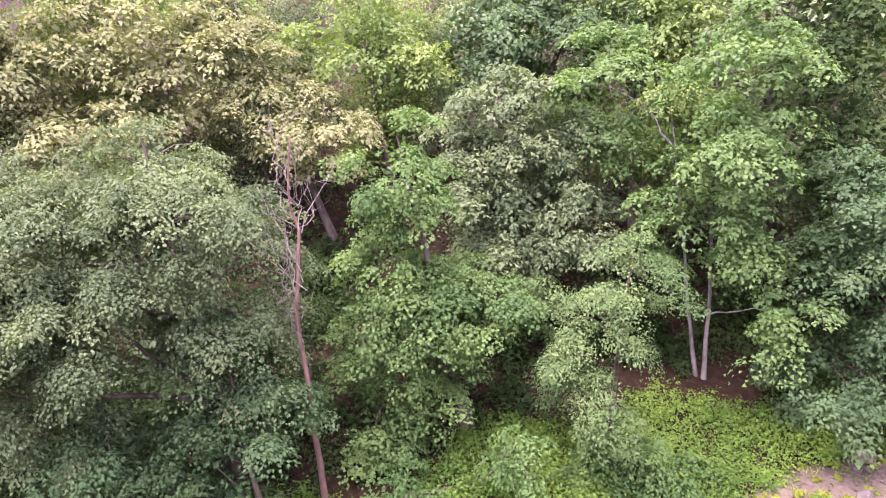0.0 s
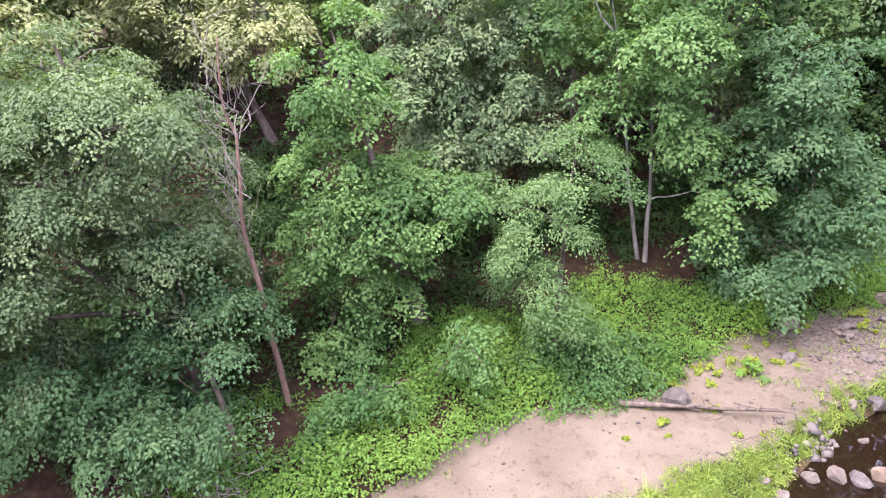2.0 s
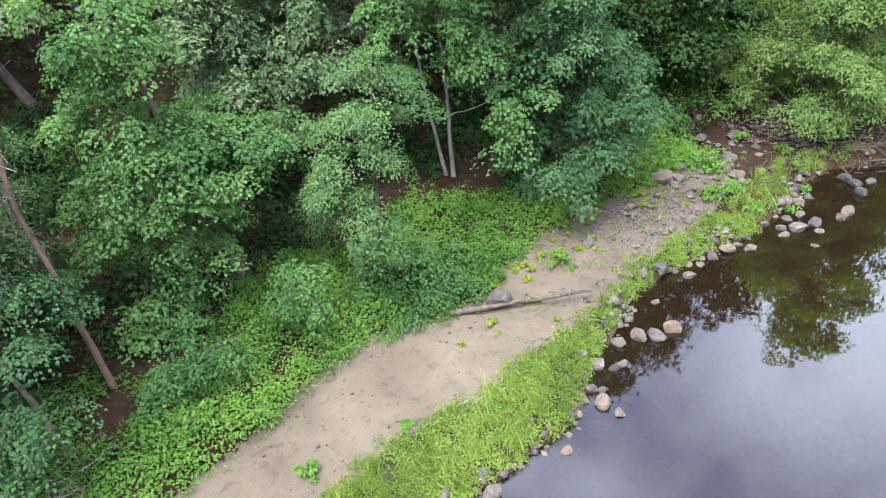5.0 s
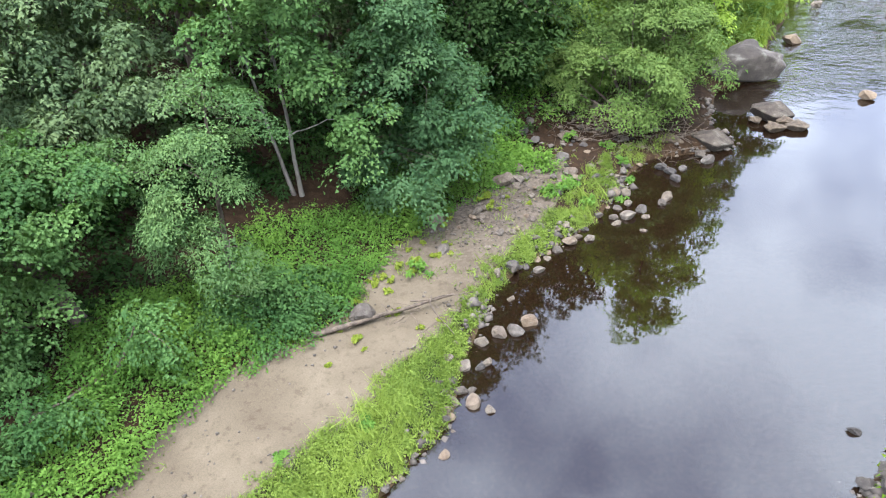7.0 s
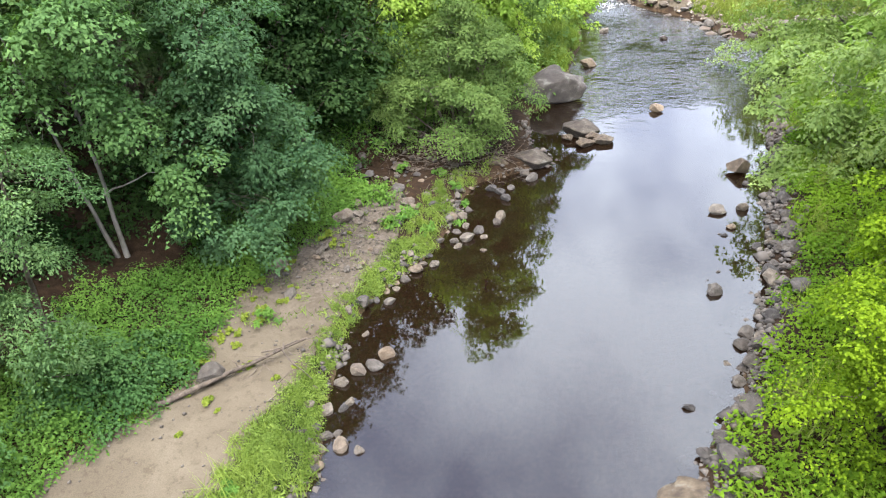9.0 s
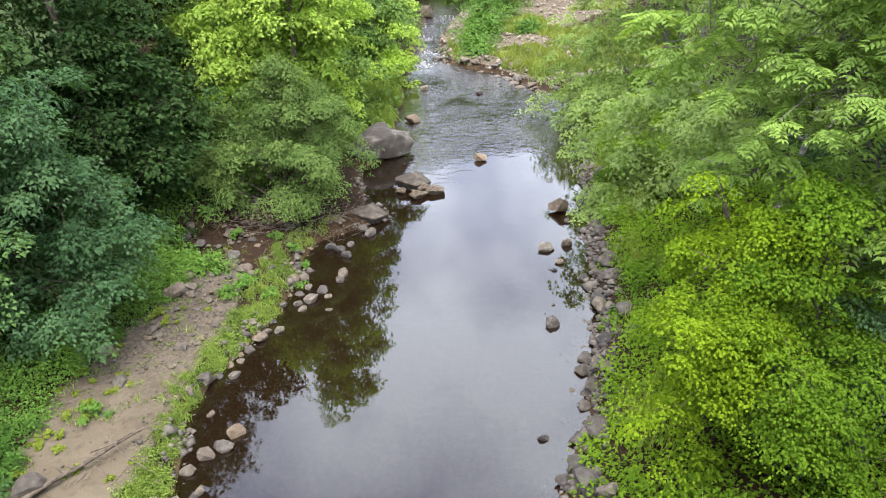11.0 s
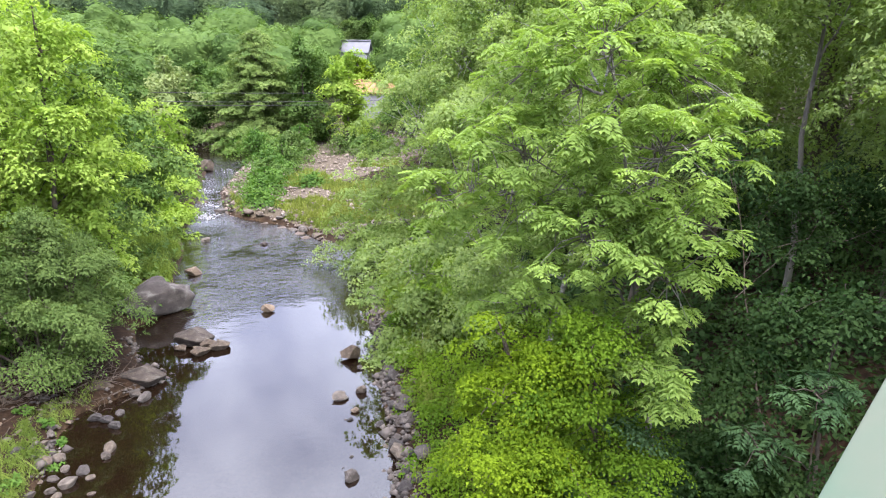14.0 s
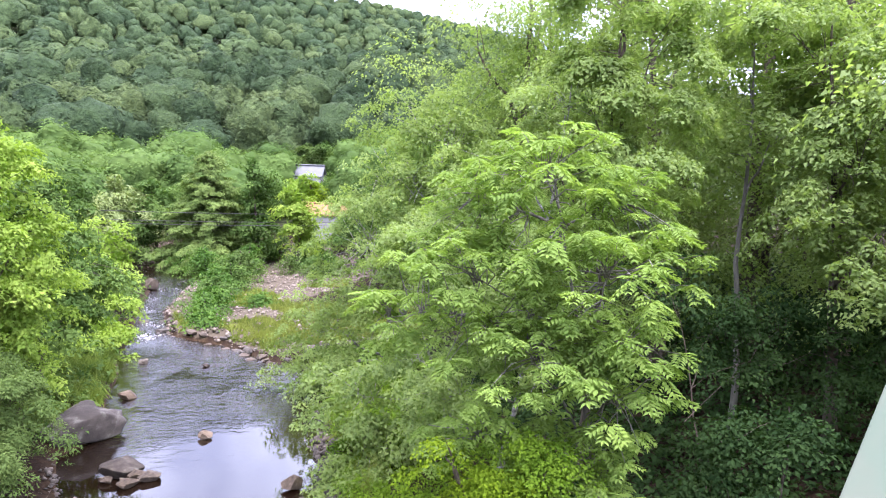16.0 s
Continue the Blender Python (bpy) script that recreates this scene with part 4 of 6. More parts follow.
plant("birch_tree", "slender white birch with hanging branches", "birch", 0.13, (8.3, 13.9), 0.09, [[5.9, 13.7, 3.3, 1.1, 1.0], [5.8, 14.2, 4.6, 1.2, 1.0], [6.8, 13.3, 5.6, 1.2, 1.2], [5.2, 14.0, 2.5, 0.6, 0.7]], back=1.4)
plant("birch_tree", "tall white birch at the riverside", "birch", 0.15, (14.2, 22.3), 0.15, [[12.8, 19.8, 14.1, 1.9, 1.9], [10.4, 20.2, 11.8, 2.2, 1.6], [11.1, 18.9, 9.7, 2.1, 1.7], [14.1, 18.9, 15.3, 1.7, 1.5], [9.1, 20.8, 9.8, 1.4, 1.7]], back=1.5)
plant("maple_tree", "tall yellow-green maple on the steep bank", "birch", 0.17, (11.9, 13.6), 0.13, [[12.5, 12.3, 12.9, 2.0, 1.7], [11.3, 12.9, 11.6, 1.5, 1.5], [11.5, 11.6, 10.1, 1.5, 1.3], [12.3, 13.2, 14.6, 1.9, 1.3]])
plant("ash_tree", "slim straight ash with a pale bare trunk", "birch", 0.17, None, 0.11, [[16.5, 12.4, 13.1, 2.0, 2.0], [16.5, 11.7, 11.2, 1.9, 1.2], [16.4, 12.5, 15.5, 2.2, 1.5]])
plant("maple_tree", "yellow-green maple beyond the slim ash", "birch", 0.18, (16.9, 9.8), 0.15, [[16.2, 10.0, 13.0, 2.0, 2.2], [15.8, 9.1, 10.3, 1.7, 1.9], [15.4, 8.1, 8.7, 1.5, 1.6], [17.1, 8.7, 11.7, 2.0, 3.0]])
# leaf colour darkened to stand for the shade beneath the ash
plant("maple_tree", "understorey maple beneath the ash, leaves darkened for shade", "dark", 0.15, (11.7, 8.7), 0.025, [[15.4, 10.0, 6.5, 1.7, 1.1], [13.1, 10.6, 6.2, 1.2, 1.2], [16.1, 9.0, 6.3, 1.6, 1.3], [11.8, 10.7, 7.5, 1.1, 1.1], [10.0, 7.5, 5.2, 0.8, 0.6], [9.8, 8.3, 2.2, 1.4, 1.4], [8.3, 7.8, 1.4, 1.2, 0.9], [9.7, 7.1, 1.3, 1.2, 1.1]])
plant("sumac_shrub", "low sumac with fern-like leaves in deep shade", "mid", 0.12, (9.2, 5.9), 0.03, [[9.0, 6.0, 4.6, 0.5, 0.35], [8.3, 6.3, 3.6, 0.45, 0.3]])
# deep shade beside the sumac is put into this leaf colour
plant("understorey_maple", "leafy maple beside the sumac, leaves darkened for shadow", "dark", 0.17, (10.2, 6.6), 0.05, [[9.2, 6.8, 4.4, 1.0, 0.8], [9.9, 6.4, 5.6, 0.9, 0.8], [8.4, 7.0, 2.8, 1.0, 0.8], [9.0, 6.0, 2.6, 0.9, 0.8]])

# two saplings with shade in their leaf colour, filling the dim floor
plant("understorey_maple", "young maple on the forest floor, leaves darkened for shade", "dark", 0.16, (-15.4, 2.8), 0.08, [[-16.0, 4.9, 0.6, 1.1, 1.8], [-17.1, 4.7, 2.7, 1.5, 1.8], [-16.4, 2.0, 1.6, 1.4, 1.7]])
plant("understorey_maple", "sapling under the hanging maple, leaves darkened for shade", "dark", 0.16, (-12.9, 3.4), 0.05, [[-12.9, 3.0, 2.4, 0.8, 0.8], [-13.2, 3.8, 3.6, 0.8, 0.8], [-12.6, 2.4, 3.4, 0.7, 0.7]])
plant("young_maple", "low young maple spreading under the elm", "mid", 0.15, (-11.0, -0.2), 0.06, [[-11.2, -0.4, 3.2, 1.0, 0.7], [-10.9, 0.4, 2.3, 0.9, 0.6], [-11.5, -1.2, 2.6, 0.9, 0.7]])

# ---------------------------------------------------------------- the wood behind
def wood(name, label, places, leaf_kind, seed, leaf, per=15, rise=None, inner=110):
    """Tall trees standing deeper in the wood, each a thing of its own, from two shapes."""
    rng = np.random.default_rng(seed)
    shapes = []
    for s in range(2):
        hgt = 13.0 + 2 * s if rise is None else 9.0 + s
        blobs = [(rng.uniform(-1, 1), rng.uniform(-1, 1), hgt * f, r, 1.9) for f, r in ((0.28, 1.9), (0.45, 2.6), (0.62, 2.7), (0.78, 2.2), (0.92, 1.3))]
        shapes.append(tree(name, label, leaf_kind, leaf, places[s], 0.17, [(b[0] + places[s][0], b[1] + places[s][1], b[2] + float(land(*places[s])), b[3], b[4]) for b in blobs], seed + s, per=per, spread=0.85, group="trees of the wood", inner=inner))
    for k, (x, y) in enumerate(places[2:]):
        sc = rng.uniform(0.9, 1.2) if rise is None else float(np.clip((9.5 + rise * math.hypot(x, y) + rng.uniform(0, 2.5) - land(x, y)) / 10.5, 0.4, 1.3 if rise < 0.3 else 1.9))
        t = copy_thing(shapes[k % 2], pose(x, y, float(land(x, y)) - 0.1, 0, 0, rng.uniform(0, 360)))
        t.matrix_basis = t.matrix_basis @ Matrix.Diagonal((sc, sc, sc, 1))


RISE = 0.10
rng0 = np.random.default_rng(5)
left_wood, right_wood = [], []
for ring, gap in ((23, 4.2), (29, 4.8), (34, 5.5)):
    a = -118.0 if ring < 30 else -40.0
    while a < -8:
        r = ring + rng0.uniform(-1.5, 1.5)
        if a < -26 or (ring > 25 and a < -20) or ring > 33:
            left_wood.append((r * math.sin(radians(a)), r * math.cos(radians(a))))
        a += math.degrees(gap / ring)
# the first five stand out of view, added to shade the left bank
left_wood += [(-13.5, -5.5), (-11.5, -10.0), (-16.0, -6.5), (-12.5, -14.0), (-18.5, -11.0), (-24.8, 6.0), (-27.5, 7.5), (-22.5, 10.5)]
# past about 70 degrees the trees are unseen, added to shade the bank
for ring, gap in ((27, 3.0), (34, 3.0)):
    a = 34.5
    while a < 112:
        r = ring + rng0.uniform(-1.5, 1.5)
        right_wood.append((r * math.sin(radians(a)), r * math.cos(radians(a))))
        a += math.degrees(gap / ring)
# five more unseen trees, placed to keep light off the lower right
right_wood += [(20 * math.sin(radians(a)), 20 * math.cos(radians(a))) for a in (82, 91, 100)] + [(12.8, 1.0), (15.2, 2.2)]
wood("forest_maple", "grey-green maple in the crowd of the wood, some added unseen for shade", left_wood[::2], "greygreen", 301, 0.14, 48, RISE)
wood("forest_ash", "light green ash in the crowd of the wood, some added unseen for shade", left_wood[1::2], "ash", 311, 0.14, 48, RISE)
wood("forest_maple", "light green maple on the slope above the bridge, some added unseen for shade", right_wood, "birch", 321, 0.085, 100, 0.42, 30)

# ---------------------------------------------------------------- dead tree
rng = np.random.default_rng(77)
dead = new("dead_tree")
df = np.array([-10.75, 2.96, float(land(-10.75, 2.96)) - 0.05])
dead.matrix_world = pose(*df)
tagged(dead, "dead bare tree with a reddish-brown trunk and grey twigs", "tree")
mid, tip = np.array([-10.79, 2.84, 4.80]), np.array([-10.72, 3.08, 8.05])
line = np.concatenate([bent(rng, df, mid, 9, 0.05), bent(rng, mid, tip, 9, 0.2)[1:]])
v, f = tubes([(line, np.linspace(0.066, 0.012, len(line)))], 9)
part("trunk", mesh_of("trunk", v - df, f, BARK_RED, True), dead)
for k in range(26):
    a = line[rng.integers(7, 16)]
    b = a + np.array([rng.normal(0, 0.45), rng.normal(0, 0.55), rng.uniform(0.2, 1.3)])
    l2 = bent(rng, a, b, 6, 0.45)
    v, f = tubes([(l2, np.linspace(0.010, 0.003, 6))], 4)
    branch = part("branch", mesh_of("branch", v - df, f, BARK_DEAD, True), dead, "grey leafless branch")
    for j in range(3):
        c = l2[rng.integers(2, 5)]
        v, f = tubes([(bent(rng, c, c + rng.normal(0, 0.22, 3) + [0, 0, 0.2], 4, 0.4), np.linspace(0.006, 0.002, 4))], 4)
        part("twig", mesh_of("twig", v - df, f, BARK_DEAD, True), branch)

# ---------------------------------------------------------------- undergrowth and grass
def herbs(name, label, spots, height, leaf, mat, seed, per=26, radius=0.3, category="undergrowth"):
    """Low leafy plants in mounds, one sheet of growth."""
    rng = np.random.default_rng(seed)
    spots = np.asarray(spots, float)
    z = land(spots[:, 0], spots[:, 1])
    hg = height * rng.uniform(0.5, 1.25, len(spots)) * (0.85 + 0.5 * np.sin(spots[:, 0] * 1.7 + 1.5 * np.sin(spots[:, 1] * 0.9)) * np.sin(spots[:, 1] * 1.3))
    c = np.stack([spots[:, 0], spots[:, 1], z + hg], 1)
    patch = 0.5 + 0.35 * np.sin(spots[:, 0] * 1.3 + 2 * np.sin(spots[:, 1] * 0.7)) * np.sin(spots[:, 1] * 1.1 + spots[:, 0] * 0.4)
    pos, al, nm, ln, wd, idx = sprays(rng, c, np.tile([0.0, 0, 1], (len(c), 1)), radius * rng.uniform(0.7, 1.4, len(c)), per, leaf, 0.6, slim=0.72)
    pos[:, 2] -= rng.uniform(0, 0.7, len(pos)) * hg[idx]
    me = leaves_mesh(name, pos, al, nm, ln, wd, patch[idx] + rng.normal(0, 0.16, len(c))[idx], mat)
    return tagged(new(name, me), label, category, kind="stuff")


def scatter(rng, n, box, keep):
    x, y = rng.uniform(box[0], box[1], n), rng.uniform(box[2], box[3], n)
    ok = keep(x, y)
    return np.stack([x[ok], y[ok]], 1)


rng = np.random.default_rng(9)
bank = scatter(rng, 13000, (-15, -3, 0, 30), lambda x, y: (x < np.where(y < 17.9, along_y(SAND_LEFT, y) + 0.08, -99)) & (x > along_y(SAND_LEFT, y) - 2.7 - 0.8 * np.sin(y * 1.1) * np.sin(y * 0.37)) & (np.hypot(x + 10.3, y - 2.6) > 0.6))
herbs("undergrowth", "dense leafy green undergrowth on the bank", bank, 0.5, 0.066, LEAVES["herb"], 11, per=58)
# floor growth takes the darkened leaf so the wood looks shaded inside
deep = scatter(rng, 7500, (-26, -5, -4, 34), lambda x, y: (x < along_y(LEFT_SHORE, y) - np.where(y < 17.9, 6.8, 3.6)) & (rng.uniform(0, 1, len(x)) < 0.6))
herbs("forest_undergrowth", "scattered undergrowth on the forest floor, darkened for shade", deep, 0.6, 0.14, LEAVES["dark"], 12, per=20)
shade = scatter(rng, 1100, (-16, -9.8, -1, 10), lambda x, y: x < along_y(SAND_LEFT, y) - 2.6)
herbs("sapling_thicket", "seedlings on the forest floor, leaf colour darkened for shade", shade, 0.35, 0.09, LEAVES["dark"], 17, per=22, radius=0.25)
slope = scatter(rng, 1500, (-9.5, -4.3, 17, 27.5), lambda x, y: (x < along_y(LEFT_SHORE, y) - 2.6 - 1.2 * np.sin(y)) & (np.hypot((x + 3.6) / 2.7, (y - 19.8) / 2.6) > 1))
herbs("slope_undergrowth", "bright green undergrowth below the wood", slope, 0.45, 0.085, LEAVES["herb"], 13, per=46)
upstream = scatter(rng, 1500, (-8, 7, 27.2, 70), lambda x, y: x < along_y(LEFT_SHORE, y) - 0.3)
herbs("upstream_undergrowth", "green thicket along the upstream bank", upstream, 0.9, 0.26, LEAVES["valley"], 14, radius=0.6)
rbank = scatter(rng, 13000, (2, 18, 2, 36), lambda x, y: (x > along_y(RIGHT_SHORE, y) + np.where(y < 9.5, 0.3, 0.55 + 0.25 * np.sin(y * 2.3))) & (x < along_y(RIGHT_SHORE, y) + 6))
herbs("shore_undergrowth", "leafy undergrowth on the stony shore", rbank, 0.5, 0.085, LEAVES["leafgreen"], 15, per=34)
# shade under the right-hand trees is put into this leaf colour
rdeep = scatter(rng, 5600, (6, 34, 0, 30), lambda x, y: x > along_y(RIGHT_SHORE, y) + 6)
herbs("shade_coloured_undergrowth", "undergrowth beneath the trees, leaf colour darkened for shade", rdeep, 0.7, 0.18, LEAVES["dark"], 16, radius=0.5)


def blades(name, label, spots, height, mat, seed, per=14, width=0.016, lean=0.5):
    """Tufts of narrow blades."""
    rng = np.random.default_rng(seed)
    spots = np.asarray(spots, float)
    tall = np.repeat(rng.lognormal(-0.12, 0.42, len(spots)), per)
    spots = np.repeat(spots, per, 0)
    n = len(spots)
    spots = spots + rng.normal(0, 0.07, (n, 2))
    h = height * rng.uniform(0.45, 1.3, n) * tall
    c = np.stack([spots[:, 0], spots[:, 1], land(spots[:, 0], spots[:, 1]) + h * 0.4], 1)
    al = np.stack([rng.normal(0, lean, n), rng.normal(0, lean, n), np.ones(n)], 1)
    tint = 0.5 + 0.3 * np.sin(spots[:, 0] * 2.3 + spots[:, 1]) + 0.35 * (tall - 1) + rng.normal(0, 0.15, n)
    me = leaves_mesh(name, c, al, rng.normal(0, 1, (n, 3)), h, np.full(n, width) * rng.uniform(0.7, 1.6, n), tint, mat)
    return tagged(new(name, me), label, "grass", kind="stuff")


strip = scatter(rng, 9000, (-7, -1.5, 2, 22), lambda x, y: (x > along_y(SAND_RIGHT, y) + rng.normal(0, 0.12, len(x))) & (x < along_y(LEFT_SHORE, y) - 0.05) & ((y < 14.8) | (x > along_y(LEFT_SHORE, y) - 1.0)))
strip = strip[(strip[:, 1] < 15.2) | (rng.uniform(0, 1, len(strip)) < 0.25)]
blades("grass", "bright green grass strip along the water", strip, 0.20, LEAVES["grass"], 21, 30, 0.012, 0.7)
herbs("strip_weeds", "bright green weeds among the shore grass", strip, 0.18, 0.040, LEAVES["grass"], 22, 46, 0.16)
shore_tufts = scatter(rng, 2400, (2.5, 11, 6, 30), lambda x, y: (x > along_y(RIGHT_SHORE, y) + 0.55) & (x < along_y(RIGHT_SHORE, y) + 1.9) & (np.sin(y * 1.7 + x) + 0.5 * np.sin(y * 4.1) > -0.35))
blades("shore_grass", "yellow-green grass tufts behind the shore stones", shore_tufts, 0.42, LEAVES["straw"], 25, 26, 0.016, 0.6)
upper = scatter(rng, 2600, (-3.5, 2.5, 27.8, 40), lambda x, y: (x < along_y(LEFT_SHORE, y) - 0.15) & (x > along_y(LEFT_SHORE, y) - 2.6) & (np.sin(y * 1.4 + x) > -0.5))
blades("bank_grass", "bright tufted grass behind the granite boulder", upper, 0.5, LEAVES["grass"], 26, 22, 0.03, 0.6)
tufts = scatter(rng, 700, (-8.5, -3.5, 4, 19), lambda x, y: (x > along_y(SAND_LEFT, y) - 0.2) & (x < along_y(SAND_RIGHT, y) + 0.2) & ((y > 11) | (x < along_y(SAND_LEFT, y) + 0.35)))
blades("sand_tufts", "small yellow-green tufts sprouting on the sand", tufts, 0.13, LEAVES["grass"], 24, 12, 0.016, 1.1)
bar = scatter(rng, 16000, (4, 24, 38, 80), lambda x, y: (x > along_y(RIGHT_SHORE, y) + 0.6) & (x < along_y(RIGHT_SHORE, y) + 15) & ((np.sin(x * 0.6 + y * 0.25) + 0.6 * np.sin(y * 0.43 - x * 0.3) > 0.1) | ((x > along_y(RIGHT_SHORE, y) + 2.2 + 0.7 * np.sin(y)) & (y < 45.5))) & (y < 58) & (y < 44 + 1.3 * (x - along_y(RIGHT_SHORE, y) + 4)))
blades("yellow_grass", "yellow-green grass on the gravel bar", bar, 0.36, LEAVES["straw"], 23, 14, 0.05)

# ---------------------------------------------------------------- boulders and stones
BIG = stone_mesh("boulder", 5, ROCK_BOULDER, 0.8, 0.3, 4, 14)
SLAB = stone_mesh("boulder", 9, ROCK_BROWN, 0.62, 0.45, 4, 12, 0.14)


def boulder(me, x, y, z, sx, sy, sz, yaw, label):
    ob = new("boulder", me)
    ob.matrix_world = pose(x, y, z, 4, -6, yaw) @ Matrix.Diagonal((sx, sy, sz, 1))
    return tagged(ob, label, "boulder")


boulder(BIG, -0.42, 27.5, 0.42, 3.6, 2.8, 2.6, 20, "large rounded grey granite boulder standing in the river")
boulder(SLAB, 1.26, 23.4, 0.22, 1.8, 1.35, 1.55, -15, "flat-topped grey boulder in the river")
boulder(SLAB, 1.4, 22.6, 0.10, 1.0, 0.8, 0.8, 60, "tan leaning slab of rock beside the boulder")
boulder(SLAB, 1.72, 22.95, 0.16, 0.95, 0.62, 0.9, 35, "tan leaning slab of rock beside the boulder")
boulder(SLAB, 0.75, 23.3, 0.05, 0.8, 0.6, 0.7, 110, "low brown rock at the foot of the boulder")
boulder(SLAB, 2.07, 22.75, 0.12, 1.05, 0.7, 0.8, 20, "tan leaning slab of rock beside the boulder")
boulder(SLAB, -0.42, 20.7, 0.18, 1.75, 1.2, 1.5, -10, "big sloping grey slab at the point")
boulder(SLAB, -1.52, 20.35, 0.25, 1.0, 0.8, 1.2, 40, "brown boulder beside the sloping slab")
BROWN = stone_mesh("boulder", 12, ROCK_BROWN, 0.75, 0.3, 4, 14)
boulder(BROWN, 5.91, 20.2, 0.2, 0.85, 0.76, 0.85, 10, "tan brown boulder alone in the pool")
boulder(SLAB, 2.35, 7.45, 0.06, 1.3, 0.8, 0.55, 25, "flat reddish-brown rock ledge at the foot of the bank")
boulder(BROWN, 5.3, 64.0, 1.5, 2.4, 1.7, 2.0, 30, "brown boulder standing in the far rapids")
rng = np.random.default_rng(31)


def stones_in_water(kind, places):
    """Stones that break the surface: x, y, size."""
    for x, y, size in places:
        stone(x, y, size, kind, z=float(water_level(y)) - 0.05, sink=0.2)


stones_in_water("grey", [(-3.51, 10.27, 0.43), (-4.06, 9.77, 0.36), (-3.74, 9.2, 0.3), (-4.15, 8.98, 0.34), (-3.26, 8.05, 0.26), (-3.96, 8.02, 0.26), (-4.11, 7.64, 0.3), (-3.67, 12.67, 0.33), (-2.84, 14.36, 0.32), (-3.14, 14.39, 0.27), (-4.33, 7.13, 0.46), (-2.48, 15.56, 0.34), (-2.14, 15.78, 0.47), (-1.7, 15.87, 0.25), (-2.26, 16.43, 0.32), (-2.36, 15.32, 0.28), (-1.34, 17.05, 0.43), (-1.14, 19.02, 0.32), (-2.42, 17.04, 0.43), (-0.5, 19.67, 0.52)])
stones_in_water("grey", [(-3.64, 13.2, 0.25), (-3.06, 16.46, 0.36), (-4.56, 5.62, 0.51), (-4.66, 5.26, 0.29), (-4.96, 4.97, 0.49), (-4.21, 5.41, 0.42), (-5.39, 5.9, 0.47), (-4.81, 6.24, 0.27), (3.86, 13.39, 0.48), (4.73, 17.44, 0.52), (5.49, 17.67, 0.46), (4.54, 11.63, 0.5), (4.65, 12.54, 0.36), (6.5, 17.26, 0.7), (5.88, 16.09, 0.43), (5.72, 14.74, 0.37), (7.26, 19.57, 0.47), (5.37, 13.07, 0.37), (3.7, 10.3, 0.36), (3.03, 39.13, 0.62)])
stones_in_water("tan", [(1.85, 32.6, 0.95)])
stones_in_water("tan", [(-3.33, 10.66, 0.42), (-3.79, 10.1, 0.41), (-3.59, 8.09, 0.41), (-3.88, 7.63, 0.28), (-3.96, 11.38, 0.21), (-3.3, 14.08, 0.41), (-1.66, 15.15, 0.21), (-2.75, 16.92, 0.46), (-3.29, 16.06, 0.26), (-3.66, 6.81, 0.22), (-4.35, 5.99, 0.34), (-4.49, 5.33, 0.25), (4.93, 16.58, 0.3), (4.22, 26.07, 0.62), (7.98, 23.45, 0.59), (6.02, 37.15, 0.46)])
stones_in_water("dark", [(-3.83, 9.05, 0.27), (-3.95, 8.29, 0.29), (-3.75, 8.4, 0.2), (-1.87, 16.21, 0.38), (-2.48, 16.11, 0.29), (-1.41, 16.69, 0.32), (-1.22, 18.19, 0.42), (-1.45, 18.63, 0.39), (-1.73, 18.84, 0.43), (-0.71, 19.99, 0.49), (-3.51, 13.63, 0.31), (-4.02, 12.69, 0.27), (-4.17, 6.25, 0.22), (4.66, 16.12, 0.2), (4.56, 16.19, 0.13), (5.97, 19.29, 0.3), (4.14, 14.31, 0.15), (3.82, 13.92, 0.13), (2.66, 9.54, 0.25), (5.16, 15.84, 0.16)])
stones_in_water("dark", [(4.04, 11.43, 0.41), (3.9, 10.76, 0.27), (5.43, 13.61, 0.5), (6.35, 18.43, 0.4), (6.09, 14.45, 0.49), (5.35, 15.55, 0.35), (7.51, 22.53, 0.39), (4.99, 12.42, 0.41)])
for t in np.arange(4.5, 20, 0.15):
    for _ in range(1):
        y = t + rng.uniform(-0.1, 0.1)
        x = float(along_y(LEFT_SHORE, y)) + rng.normal(-0.05, 0.14)
        if rng.uniform() < 0.6:
            stone(x, y, float(np.clip(rng.lognormal(-1.7, 0.4), 0.12, 0.4)), ("grey", "grey", "tan", "dark")[rng.integers(4)], seed=int(t * 50))
for t in np.arange(6, 27, 0.15):
    for _ in range(1):
        y = t + rng.uniform(-0.1, 0.1)
        x = float(along_y(RIGHT_SHORE, y)) + rng.normal(0.28, 0.24)
        if rng.uniform() < 0.9:
            stone(x, y, float(np.clip(rng.lognormal(-1.2, 0.42), 0.15, 0.6)), ("dark", "dark", "dark", "grey")[rng.integers(4)], seed=int(t * 50))
for _ in range(150):
    x, y = rng.uniform(-7.2, -3.6), rng.uniform(11, 19.8)
    if along_y(SAND_LEFT, y) - 0.3 < x < along_y(SAND_RIGHT, y) + 0.5 and rng.uniform() < (y - 9.3) / 7:
        stone(x, y, float(np.clip(rng.lognormal(-1.7, 0.5), 0.08, 0.5)), ("grey", "tan", "grey")[rng.integers(3)], group="stones on the sand", sink=0.35)
stone(-6.55, 9.3, 0.72, "dark", group="stones on the sand", sink=0.3, label="dark blue-grey boulder half sunk in the sand")
stone(-5.68, 15.95, 0.66, "tan", group="stones on the sand", sink=0.3, label="orange-brown boulder at the edge of the undergrowth")
